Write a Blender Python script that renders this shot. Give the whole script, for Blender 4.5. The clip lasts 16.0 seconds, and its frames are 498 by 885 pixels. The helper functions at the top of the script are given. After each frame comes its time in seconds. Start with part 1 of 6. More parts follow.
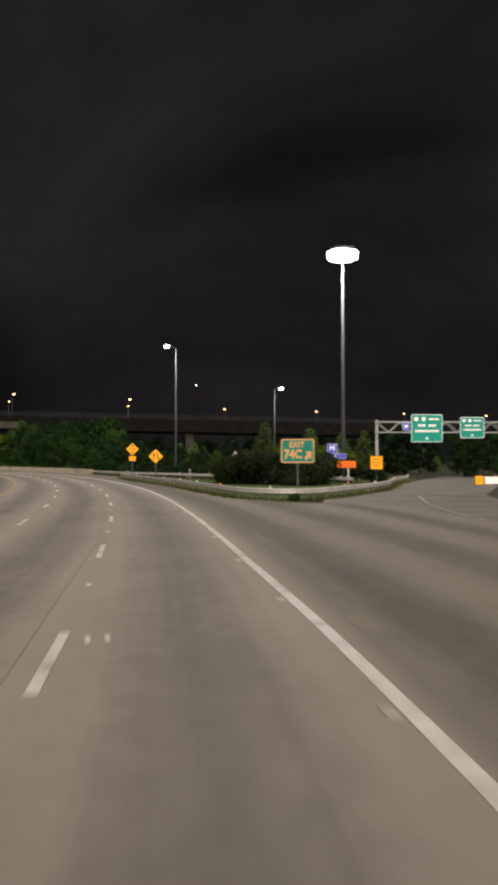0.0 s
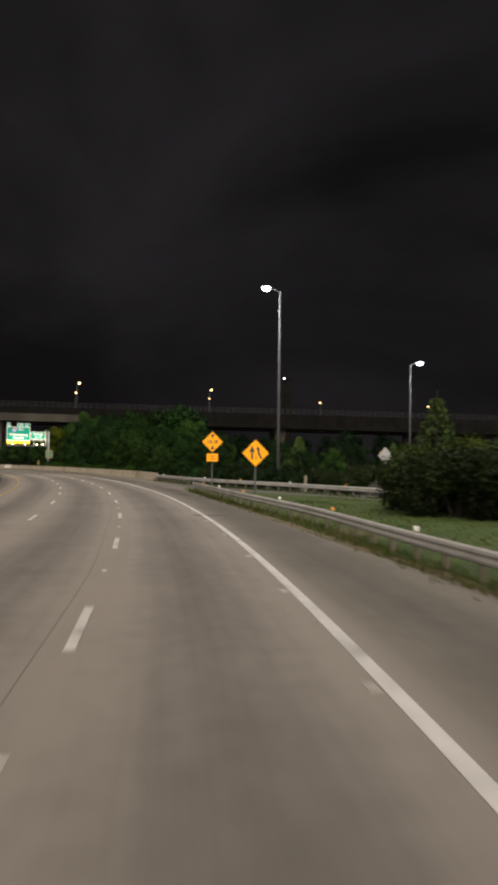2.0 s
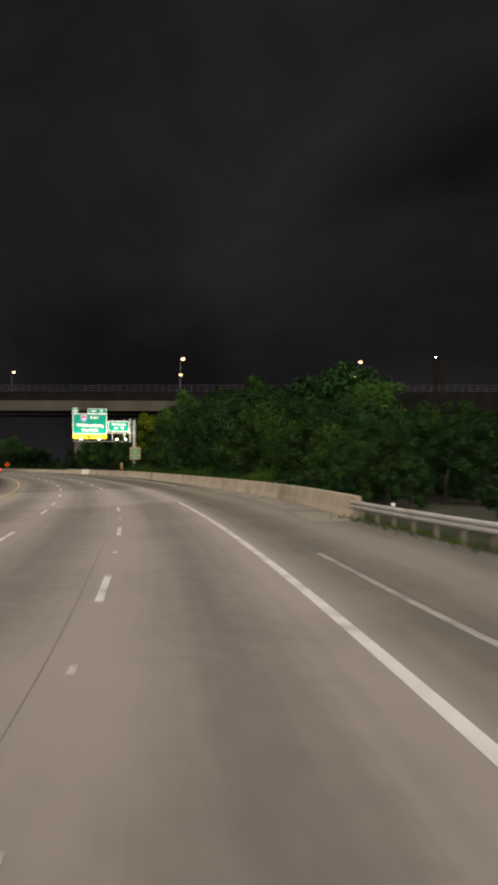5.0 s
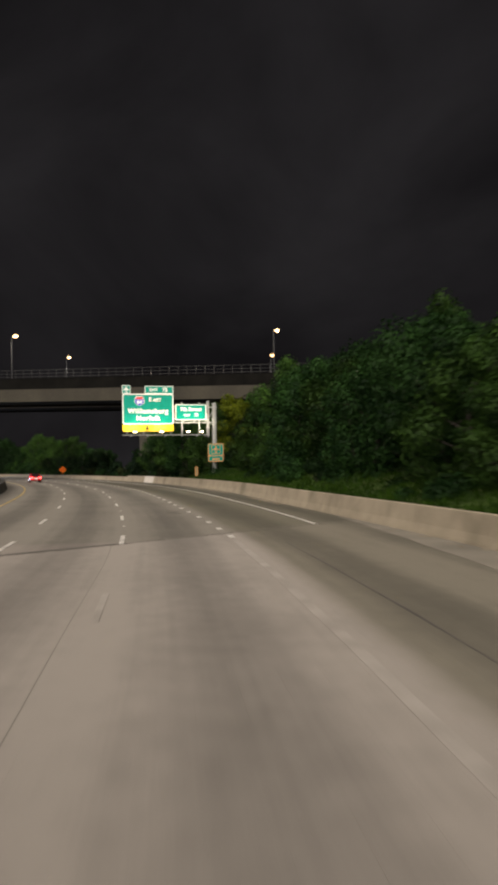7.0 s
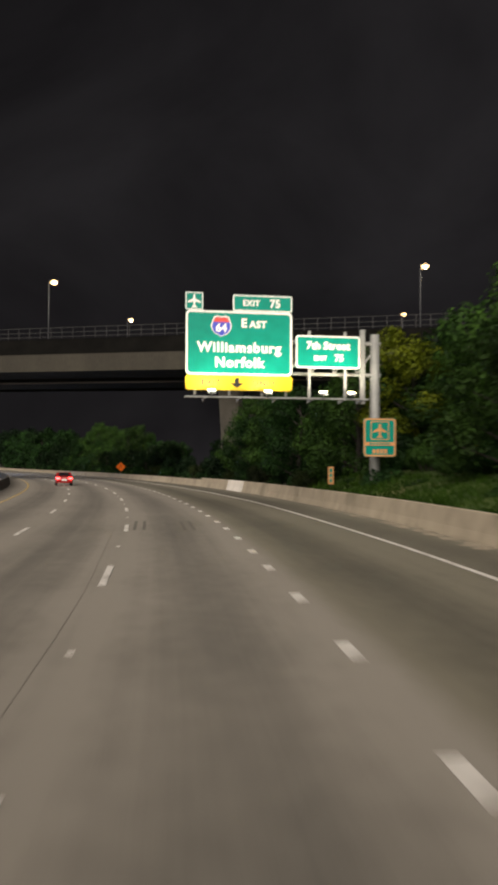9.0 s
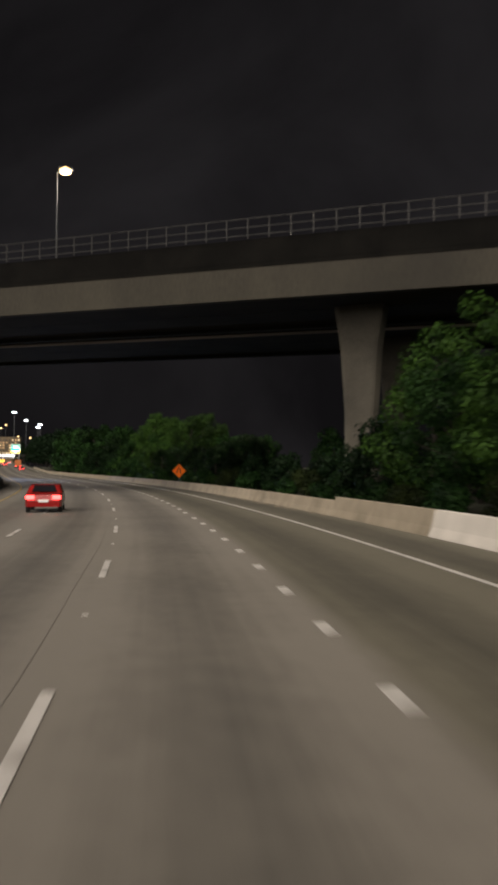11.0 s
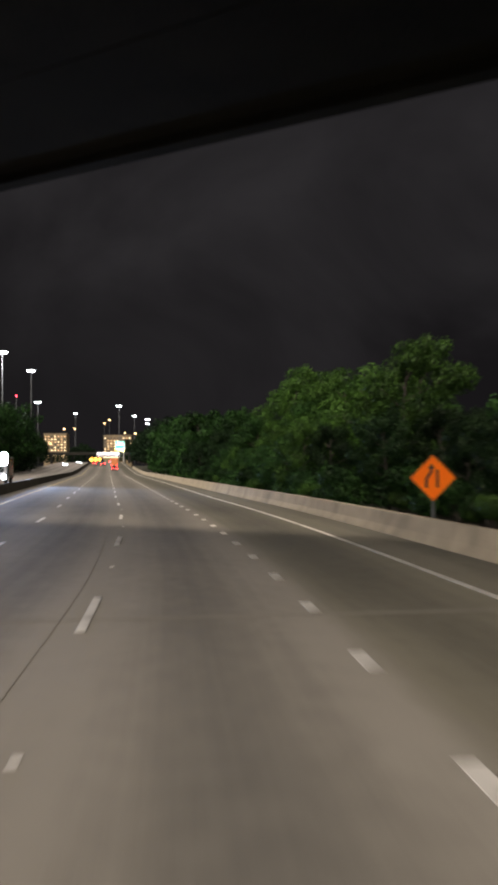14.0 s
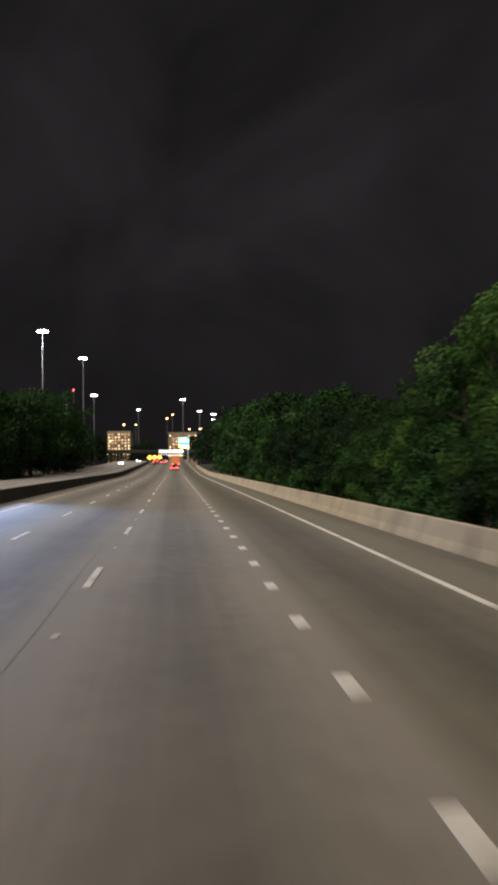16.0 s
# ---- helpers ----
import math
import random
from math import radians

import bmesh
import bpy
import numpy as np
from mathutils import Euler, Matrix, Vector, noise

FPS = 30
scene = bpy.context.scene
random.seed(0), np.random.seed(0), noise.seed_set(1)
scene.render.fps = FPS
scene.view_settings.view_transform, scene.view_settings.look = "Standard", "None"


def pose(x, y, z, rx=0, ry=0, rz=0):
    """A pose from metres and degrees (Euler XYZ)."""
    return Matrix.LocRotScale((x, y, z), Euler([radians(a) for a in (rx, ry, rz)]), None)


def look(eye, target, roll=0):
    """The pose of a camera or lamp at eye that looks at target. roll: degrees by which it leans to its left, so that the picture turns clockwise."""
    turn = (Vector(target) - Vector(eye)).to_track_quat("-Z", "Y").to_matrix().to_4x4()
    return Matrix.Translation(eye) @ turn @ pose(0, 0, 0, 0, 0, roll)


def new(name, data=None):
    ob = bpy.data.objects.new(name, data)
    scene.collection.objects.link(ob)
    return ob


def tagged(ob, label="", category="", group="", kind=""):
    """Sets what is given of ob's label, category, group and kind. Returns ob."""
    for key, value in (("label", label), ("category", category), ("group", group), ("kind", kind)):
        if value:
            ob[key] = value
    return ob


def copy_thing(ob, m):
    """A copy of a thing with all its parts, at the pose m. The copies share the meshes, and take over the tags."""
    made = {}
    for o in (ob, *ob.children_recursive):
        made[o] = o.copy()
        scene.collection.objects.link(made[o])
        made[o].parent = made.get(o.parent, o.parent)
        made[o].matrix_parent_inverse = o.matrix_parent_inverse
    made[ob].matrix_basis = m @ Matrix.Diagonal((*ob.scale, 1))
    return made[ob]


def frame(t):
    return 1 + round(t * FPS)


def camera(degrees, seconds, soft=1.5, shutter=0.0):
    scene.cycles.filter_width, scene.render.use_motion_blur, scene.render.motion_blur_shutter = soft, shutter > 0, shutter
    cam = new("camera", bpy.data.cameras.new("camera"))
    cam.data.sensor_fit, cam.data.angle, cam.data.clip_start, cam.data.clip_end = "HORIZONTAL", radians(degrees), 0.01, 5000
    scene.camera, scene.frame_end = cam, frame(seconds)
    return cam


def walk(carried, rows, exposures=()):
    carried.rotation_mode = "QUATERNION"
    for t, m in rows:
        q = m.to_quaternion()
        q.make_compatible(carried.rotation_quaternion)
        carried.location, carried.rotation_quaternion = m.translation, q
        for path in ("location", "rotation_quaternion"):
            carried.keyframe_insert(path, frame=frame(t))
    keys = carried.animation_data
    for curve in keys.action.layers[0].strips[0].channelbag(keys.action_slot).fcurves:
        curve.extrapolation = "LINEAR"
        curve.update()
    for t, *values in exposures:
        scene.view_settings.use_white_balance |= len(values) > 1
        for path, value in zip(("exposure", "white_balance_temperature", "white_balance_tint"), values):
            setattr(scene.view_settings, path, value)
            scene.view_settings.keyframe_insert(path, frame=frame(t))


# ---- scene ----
cam = camera(33.5, 16.0, soft=3.6, shutter=0.5)
PATH = [
    (0.0, (0.000, 0.000, 2.410), (1.124, 9.934, 2.635), 0.01),
    (0.5, (0.120, 11.586, 2.399), (1.003, 21.544, 2.634), 0.24),
    (1.0, (-0.000, 23.132, 2.385), (0.626, 33.109, 2.635), 0.26),
    (1.5, (-0.398, 34.781, 2.386), (-0.024, 44.770, 2.638), 0.39),
    (2.0, (-1.131, 46.532, 2.392), (-0.984, 56.528, 2.633), 0.72),
    (2.5, (-2.050, 58.315, 2.396), (-2.206, 68.310, 2.645), 0.82),
    (3.0, (-3.304, 70.081, 2.385), (-3.669, 80.071, 2.626), 0.57),
    (3.5, (-4.883, 81.804, 2.352), (-5.440, 91.786, 2.584), 0.20),
    (4.0, (-6.773, 93.525, 2.329), (-7.559, 103.491, 2.557), -0.13),
    (4.5, (-8.888, 105.116, 2.333), (-9.906, 115.061, 2.561), -0.21),
    (5.0, (-11.243, 116.604, 2.347), (-12.495, 126.523, 2.578), -0.26),
    (5.5, (-13.849, 128.016, 2.361), (-15.338, 137.901, 2.598), -0.38),
    (6.0, (-16.718, 139.374, 2.373), (-18.447, 149.220, 2.619), -0.63),
    (6.5, (-19.860, 150.704, 2.381), (-21.833, 160.504, 2.638), -0.89),
    (7.0, (-23.289, 162.032, 2.385), (-25.508, 171.779, 2.655), -0.84),
    (7.5, (-27.044, 173.336, 2.380), (-29.574, 183.006, 2.671), -0.60),
    (8.0, (-31.107, 184.604, 2.360), (-33.870, 194.210, 2.658), -0.22),
    (8.5, (-35.440, 195.886, 2.343), (-38.432, 205.424, 2.610), 0.20),
    (9.0, (-40.011, 207.172, 2.348), (-43.168, 216.656, 2.615), 0.23),
    (9.5, (-44.781, 218.360, 2.359), (-48.068, 227.800, 2.656), 0.50),
    (10.0, (-49.750, 229.267, 2.363), (-53.262, 238.625, 2.660), 0.63),
    (10.5, (-55.051, 240.014, 2.366), (-58.781, 249.287, 2.663), 0.44),
    (11.0, (-60.649, 250.603, 2.367), (-64.592, 259.788, 2.663), 0.18),
    (11.5, (-66.506, 261.038, 2.367), (-70.657, 270.131, 2.661), -0.08),
    (12.0, (-72.586, 271.320, 2.365), (-76.942, 280.317, 2.657), -0.30),
    (12.5, (-78.850, 281.451, 2.364), (-83.410, 290.346, 2.653), -0.46),
    (13.0, (-85.259, 291.430, 2.366), (-90.022, 300.218, 2.651), -0.38),
    (13.5, (-91.823, 301.275, 2.373), (-96.785, 309.953, 2.641), -0.47),
    (14.0, (-98.572, 310.931, 2.383), (-103.733, 319.492, 2.651), -0.36),
    (14.5, (-105.520, 320.357, 2.393), (-110.859, 328.808, 2.657), -0.24),
    (15.0, (-112.586, 329.547, 2.381), (-118.095, 337.889, 2.639), -0.26),
    (15.5, (-119.730, 338.518, 2.367), (-125.409, 346.745, 2.625), -0.48),
    (16.0, (-126.858, 347.297, 2.369), (-132.686, 355.419, 2.620), -0.69),
]
walk(cam, [(t, look(eye, target, roll)) for t, eye, target, roll in PATH],
     [(0.0, 0.0), (0.8, 0.0), (1.5, -0.28), (2.0, -0.15), (2.6, 0.0), (8.6, 0.0), (9.5, -0.2), (10.1, -0.4), (11.0, -0.25), (12.4, 0.0), (13.5, 0.25), (14.2, 0.55), (15.0, 0.72), (15.5, 0.5), (16.0, 0.25)])

# ---------------------------------------------------------------- world and light
world = bpy.data.worlds.new("night_sky")
scene.world = world
world.use_nodes = True
wn, wl = world.node_tree.nodes, world.node_tree.links
wn.clear()
w_out = wn.new("ShaderNodeOutputWorld")
w_bg = wn.new("ShaderNodeBackground")
w_co = wn.new("ShaderNodeTexCoord")
w_map = wn.new("ShaderNodeMapping")
w_map.inputs["Rotation"].default_value = (0.3, 0.5, 0.6)
w_map.inputs["Scale"].default_value = (1.0, 1.7, 1.4)
w_n = wn.new("ShaderNodeTexNoise")
w_n.inputs["Scale"].default_value = 2.6
w_n.inputs["Detail"].default_value = 9
w_n.inputs["Distortion"].default_value = 0.6
w_r = wn.new("ShaderNodeValToRGB")
w_r.color_ramp.elements[0].position, w_r.color_ramp.elements[0].color = 0.30, (0.0062, 0.0056, 0.0062, 1)
w_r.color_ramp.elements[1].position, w_r.color_ramp.elements[1].color = 0.80, (0.0215, 0.0198, 0.0212, 1)
wl.new(w_co.outputs["Generated"], w_map.inputs["Vector"])
wl.new(w_map.outputs["Vector"], w_n.inputs["Vector"])
wl.new(w_n.outputs["Fac"], w_r.inputs["Fac"])
wl.new(w_r.outputs["Color"], w_bg.inputs["Color"])
wl.new(w_bg.outputs["Background"], w_out.inputs["Surface"])
w_bg.inputs["Strength"].default_value = 1.0

# wide fill sun from behind the traveller, added in place of the vehicle's headlights
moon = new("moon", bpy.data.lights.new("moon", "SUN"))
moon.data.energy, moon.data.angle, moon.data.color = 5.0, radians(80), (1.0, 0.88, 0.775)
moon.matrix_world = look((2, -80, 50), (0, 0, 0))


# ---------------------------------------------------------------- materials
def material(name, build):
    m = bpy.data.materials.new(name)
    m.use_nodes = True
    n, l = m.node_tree.nodes, m.node_tree.links
    b = n["Principled BSDF"]
    build(n, l, b)
    return m


def surface(name, a, b_col, rough=0.8, scale=1.0, fine=30.0, bump=0.15, metal=0.0, stain=None, island=0.0, spec=0.5, stretch=(1, 1, 1)):
    """Two-scale noise between two colours, with fine relief; stain: a third colour in rare patches."""
    def build(n, l, p):
        co = n.new("ShaderNodeTexCoord")
        mp = n.new("ShaderNodeMapping")
        mp.inputs["Scale"].default_value = stretch
        l.new(co.outputs["Object"], mp.inputs["Vector"])
        big = n.new("ShaderNodeTexNoise")
        big.inputs["Scale"].default_value, big.inputs["Detail"].default_value = scale, 5
        sm = n.new("ShaderNodeTexNoise")
        sm.inputs["Scale"].default_value, sm.inputs["Detail"].default_value = fine, 3
        l.new(mp.outputs["Vector"], big.inputs["Vector"])
        l.new(mp.outputs["Vector"], sm.inputs["Vector"])
        add = n.new("ShaderNodeMath")
        add.operation = "MULTIPLY_ADD"
        l.new(sm.outputs["Fac"], add.inputs[0])
        add.inputs[1].default_value = 0.45
        l.new(big.outputs["Fac"], add.inputs[2])
        ramp = n.new("ShaderNodeValToRGB")
        e = ramp.color_ramp.elements
        e[0].position, e[0].color = 0.52, (*a, 1)
        e[1].position, e[1].color = 0.95, (*b_col, 1)
        l.new(add.outputs[0], ramp.inputs["Fac"])
        col = ramp.outputs["Color"]
        if stain:
            st = n.new("ShaderNodeTexNoise")
            st.inputs["Scale"].default_value, st.inputs["Detail"].default_value = scale * 0.37, 6
            l.new(mp.outputs["Vector"], st.inputs["Vector"])
            sr = n.new("ShaderNodeValToRGB")
            sr.color_ramp.elements[0].position, sr.color_ramp.elements[1].position = 0.54, 0.68
            l.new(st.outputs["Fac"], sr.inputs["Fac"])
            mx = n.new("ShaderNodeMixRGB")
            l.new(sr.outputs["Color"], mx.inputs["Fac"])
            l.new(col, mx.inputs["Color1"])
            mx.inputs["Color2"].default_value = (*stain, 1)
            col = mx.outputs["Color"]
        if island:
            info = n.new("ShaderNodeObjectInfo")
            hsv = n.new("ShaderNodeHueSaturation")
            mr = n.new("ShaderNodeMapRange")
            mr.inputs["To Min"].default_value, mr.inputs["To Max"].default_value = 1 - island, 1 + island
            l.new(info.outputs["Random"], mr.inputs["Value"])
            l.new(mr.outputs["Result"], hsv.inputs["Value"])
            l.new(col, hsv.inputs["Color"])
            col = hsv.outputs["Color"]
        l.new(col, p.inputs["Base Color"])
        p.inputs["Roughness"].default_value, p.inputs["Metallic"].default_value = rough, metal
        p.inputs["Specular IOR Level"].default_value = spec
        if rough >= 0.8 and not metal:
            p.inputs["Diffuse Roughness"].default_value = 1.0
        if bump:
            bp = n.new("ShaderNodeBump")
            bp.inputs["Strength"].default_value, bp.inputs["Distance"].default_value = bump, 0.02
            l.new(sm.outputs["Fac"], bp.inputs["Height"])
            l.new(bp.outputs["Normal"], p.inputs["Normal"])
    return material(name, build)


def glow(name, colour, strength):
    def build(n, l, p):
        p.inputs["Base Color"].default_value = (*colour, 1)
        p.inputs["Emission Color"].default_value = (*colour, 1)
        p.inputs["Emission Strength"].default_value = strength
    return material(name, build)


def foliage(name, dark, light):
    def build(n, l, p):
        geo = n.new("ShaderNodeNewGeometry")
        info = n.new("ShaderNodeObjectInfo")
        ramp = n.new("ShaderNodeValToRGB")
        ramp.color_ramp.elements[0].color, ramp.color_ramp.elements[1].color = (*dark, 1), (*light, 1)
        co = n.new("ShaderNodeTexCoord")
        nz = n.new("ShaderNodeTexNoise")
        nz.inputs["Scale"].default_value, nz.inputs["Detail"].default_value = 0.55, 3
        l.new(co.outputs["Object"], nz.inputs["Vector"])
        wide = n.new("ShaderNodeMapRange")
        wide.inputs["From Min"].default_value, wide.inputs["From Max"].default_value = 0.38, 0.64
        l.new(nz.outputs["Fac"], wide.inputs["Value"])
        blend = n.new("ShaderNodeMath")
        blend.operation = "MULTIPLY_ADD"
        l.new(geo.outputs["Random Per Island"], blend.inputs[0])
        blend.inputs[1].default_value = 0.38
        part_b = n.new("ShaderNodeMath")
        part_b.operation = "MULTIPLY"
        l.new(wide.outputs["Result"], part_b.inputs[0])
        part_b.inputs[1].default_value = 0.62
        l.new(part_b.outputs[0], blend.inputs[2])
        l.new(blend.outputs[0], ramp.inputs["Fac"])
        hsv = n.new("ShaderNodeHueSaturation")
        mr = n.new("ShaderNodeMapRange")
        mr.inputs["To Min"].default_value, mr.inputs["To Max"].default_value = 0.45, 1.3
        l.new(info.outputs["Random"], mr.inputs["Value"])
        l.new(mr.outputs["Result"], hsv.inputs["Value"])
        l.new(ramp.outputs["Color"], hsv.inputs["Color"])
        l.new(hsv.outputs["Color"], p.inputs["Base Color"])
        p.inputs["Roughness"].default_value = 0.55
        p.inputs["Specular IOR Level"].default_value = 0.1
        tr = n.new("ShaderNodeBsdfTranslucent")
        l.new(hsv.outputs["Color"], tr.inputs["Color"])
        mx = n.new("ShaderNodeMixShader")
        mx.inputs["Fac"].default_value = 0.25
        l.new(p.outputs["BSDF"], mx.inputs[1])
        l.new(tr.outputs["BSDF"], mx.inputs[2])
        l.new(mx.outputs["Shader"], n["Material Output"].inputs["Surface"])
    return material(name, build)


def road_surface(name, dark, light, tar, grain=70.0, side=None):
    """Pavement worn along the lanes: streaks and wheel tracks by the UVs, patches and grain by place; side: where the
    outer lane and shoulder darken, partly darker paving, partly painted falloff of light, and the tint.
    """
    def build(n, l, p):
        uvn = n.new("ShaderNodeUVMap")
        sep = n.new("ShaderNodeSeparateXYZ")
        l.new(uvn.outputs["UV"], sep.inputs["Vector"])
        co = n.new("ShaderNodeTexCoord")

        def noise_tex(vector, scale, detail, size=None):
            mp = n.new("ShaderNodeMapping")
            mp.inputs["Scale"].default_value = size or (1, 1, 1)
            l.new(vector, mp.inputs["Vector"])
            t = n.new("ShaderNodeTexNoise")
            t.inputs["Scale"].default_value, t.inputs["Detail"].default_value = scale, detail
            l.new(mp.outputs["Vector"], t.inputs["Vector"])
            return t.outputs["Fac"]

        def math_node(op, a, b):
            m = n.new("ShaderNodeMath")
            m.operation = op
            for k, v in enumerate((a, b)):
                if isinstance(v, (int, float)):
                    m.inputs[k].default_value = v
                else:
                    l.new(v, m.inputs[k])
            return m.outputs[0]
        streak = noise_tex(uvn.outputs["UV"], 1.0, 5, (2.6, 0.035, 1))
        thin = noise_tex(uvn.outputs["UV"], 1.0, 3, (11.0, 0.09, 1))
        patch = noise_tex(co.outputs["Object"], 0.22, 5)
        small = noise_tex(co.outputs["Object"], 2.3, 4)
        fine = noise_tex(co.outputs["Object"], grain, 2)
        track = math_node("COSINE", math_node("MULTIPLY", math_node("SUBTRACT", sep.outputs["X"], 1.8), 2 * math.pi / 3.6), 0.0)
        total = math_node("ADD", math_node("MULTIPLY", streak, 0.30), math_node("MULTIPLY", patch, 0.32))
        total = math_node("ADD", total, math_node("MULTIPLY", thin, 0.06))
        total = math_node("ADD", total, 0.23)
        total = math_node("ADD", total, math_node("MULTIPLY", small, 0.30))
        total = math_node("ADD", total, math_node("MULTIPLY", fine, 0.3))
        total = math_node("SUBTRACT", total, math_node("MULTIPLY", track, 0.15))
        ramp = n.new("ShaderNodeValToRGB")
        e = ramp.color_ramp.elements
        e[0].position, e[0].color = 0.62, (*tar, 1)
        e[1].position, e[1].color = 1.0, (*light, 1)
        mid = e.new(0.80)
        mid.color = (*dark, 1)
        l.new(total, ramp.inputs["Fac"])
        col = ramp.outputs["Color"]
        # the tint also stands in for weaker light outside the lane
        if side:
            mr = n.new("ShaderNodeMapRange")
            wob = math_node("ADD", sep.outputs["X"], math_node("MULTIPLY", math_node("SUBTRACT", small, 0.5), 0.5))
            l.new(wob, mr.inputs["Value"])
            mr.inputs["From Min"].default_value, mr.inputs["From Max"].default_value = side[0], side[0] + 0.5
            mx = n.new("ShaderNodeMixRGB")
            mx.blend_type = "MULTIPLY"
            l.new(mr.outputs["Result"], mx.inputs["Fac"])
            l.new(col, mx.inputs["Color1"])
            mx.inputs["Color2"].default_value = (*side[1], 1)
            col = mx.outputs["Color"]
        l.new(col, p.inputs["Base Color"])
        p.inputs["Roughness"].default_value = 0.85
        p.inputs["Diffuse Roughness"].default_value = 1.0
        bp = n.new("ShaderNodeBump")
        bp.inputs["Strength"].default_value, bp.inputs["Distance"].default_value = 0.35, 0.01
        l.new(fine, bp.inputs["Height"])
        l.new(bp.outputs["Normal"], p.inputs["Normal"])
    return material(name, build)


ROAD_A = road_surface("worn_carriageway", (0.125, 0.112, 0.098), (0.175, 0.158, 0.138), (0.085, 0.077, 0.068), side=(3.7, (0.70, 0.70, 0.66)))
ROAD_B = road_surface("dark_carriageway", (0.105, 0.097, 0.082), (0.15, 0.139, 0.118), (0.07, 0.065, 0.056), side=(3.6, (0.66, 0.66, 0.58)))
ROAD_S = road_surface("concrete_section", (0.150, 0.137, 0.121), (0.207, 0.189, 0.167), (0.108, 0.099, 0.087), side=(3.75, (0.60, 0.60, 0.53)))
ROAD_C = road_surface("concrete_carriageway", (0.165, 0.15, 0.133), (0.225, 0.205, 0.182), (0.12, 0.11, 0.098))
ASPHALT = surface("worn_asphalt", (0.078, 0.072, 0.062), (0.125, 0.115, 0.099), 0.85, 0.35, 55, 0.25, stain=(0.06, 0.056, 0.049))
ASPHALT_DARK = surface("dark_asphalt", (0.05, 0.048, 0.04), (0.085, 0.08, 0.067), 0.85, 0.3, 55, 0.25, stain=(0.055, 0.052, 0.045))
GUTTER = surface("gutter_concrete", (0.112, 0.102, 0.083), (0.152, 0.139, 0.113), 0.9, 0.5, 30, 0.2, stain=(0.088, 0.080, 0.065))
CONCRETE = surface("barrier_concrete", (0.20, 0.172, 0.125), (0.285, 0.246, 0.182), 0.9, 0.8, 22, 0.3, stain=(0.145, 0.124, 0.088), island=0.03)
CONCRETE_PALE = surface("pale_new_concrete", (0.42, 0.40, 0.36), (0.55, 0.52, 0.47), 0.9, 0.8, 22, 0.2)
# inner girders: stains, and an unlit darkness put into the base colour
BRIDGE_CON = surface("shaded_stained_concrete", (0.016, 0.015, 0.013), (0.034, 0.032, 0.026), 0.9, 0.25, 8, 0.25, stain=(0.024, 0.023, 0.019), spec=0.2)
# piers: same concrete, with lamplight on them put into the paler colour
PIER_CON = surface("pier_concrete", (0.062, 0.057, 0.045), (0.115, 0.106, 0.083), 0.9, 0.3, 8, 0.25, stain=(0.03, 0.028, 0.023))
# outer girder over the road: paled in colour as if lit
FASCIA_LIT = surface("lit_fascia_concrete", (0.034, 0.031, 0.022), (0.066, 0.060, 0.043), 0.9, 0.18, 5, 0.25, stain=(0.024, 0.022, 0.017), stretch=(1.0, 1.0, 0.35))
# ledge colour raised to look headlit, as no light reaches it here
LEDGE_LIT = surface("lit_ledge_concrete", (0.34, 0.29, 0.24), (0.50, 0.44, 0.37), 0.9, 0.3, 8, 0.2, stain=(0.16, 0.14, 0.12), stretch=(0.4, 1, 1))
# unlit darkness put into the colour of girder, slab, parapet and tower
BRIDGE_UNLIT = surface("unlit_bridge_concrete", (0.004, 0.004, 0.0035), (0.011, 0.0105, 0.009), 0.9, 0.4, 9, 0.2, spec=0.1)
PAINT_W = surface("white_road_paint", (0.52, 0.50, 0.46), (0.72, 0.70, 0.66), 0.6, 2.5, 60, 0.1, stain=(0.34, 0.32, 0.29))
PAINT_WORN = surface("worn_road_paint", (0.24, 0.225, 0.2), (0.36, 0.34, 0.31), 0.7, 2.5, 60, 0.1, stain=(0.16, 0.15, 0.135))
PAINT_STUD = surface("scuffed_stud_plastic", (0.32, 0.30, 0.27), (0.46, 0.44, 0.40), 0.7, 2.5, 60, 0.1)
PAINT_FAINT = surface("nearly_gone_road_paint", (0.185, 0.170, 0.150), (0.265, 0.246, 0.220), 0.8, 1.2, 40, 0.1, stain=(0.165, 0.150, 0.133))
PAINT_Y = surface("yellow_road_paint", (0.42, 0.30, 0.08), (0.55, 0.40, 0.14), 0.6, 2.5, 60, 0.1, stain=(0.25, 0.19, 0.08))
STAIN = surface("dark_stain", (0.042, 0.039, 0.034), (0.078, 0.072, 0.062), 0.8, 1.5, 30, 0.2)
OIL = surface("fresh_oil", (0.050, 0.047, 0.041), (0.080, 0.074, 0.065), 0.7, 2.5, 30, 0.2)
RUBBER = surface("tyre_marks", (0.058, 0.054, 0.047), (0.088, 0.082, 0.07), 0.9, 1.0, 30, 0.1)
SEAM = surface("old_seam", (0.108, 0.100, 0.086), (0.136, 0.126, 0.108), 0.85, 1.0, 20, 0.1)
SEALANT = surface("joint_sealant", (0.035, 0.033, 0.03), (0.06, 0.056, 0.05), 0.8, 1.0, 20, 0.1)
GRASS_GROUND = surface("mown_grass_ground", (0.018, 0.036, 0.004), (0.046, 0.070, 0.009), 0.95, 0.5, 14, 0.6, stain=(0.070, 0.062, 0.020))
DIRT = surface("sandy_verge", (0.070, 0.056, 0.032), (0.135, 0.108, 0.064), 0.95, 1.0, 20, 0.4, stain=(0.075, 0.070, 0.028))
GRIT = surface("tan_grit", (0.135, 0.116, 0.085), (0.215, 0.186, 0.138), 0.95, 1.0, 30, 0.4)
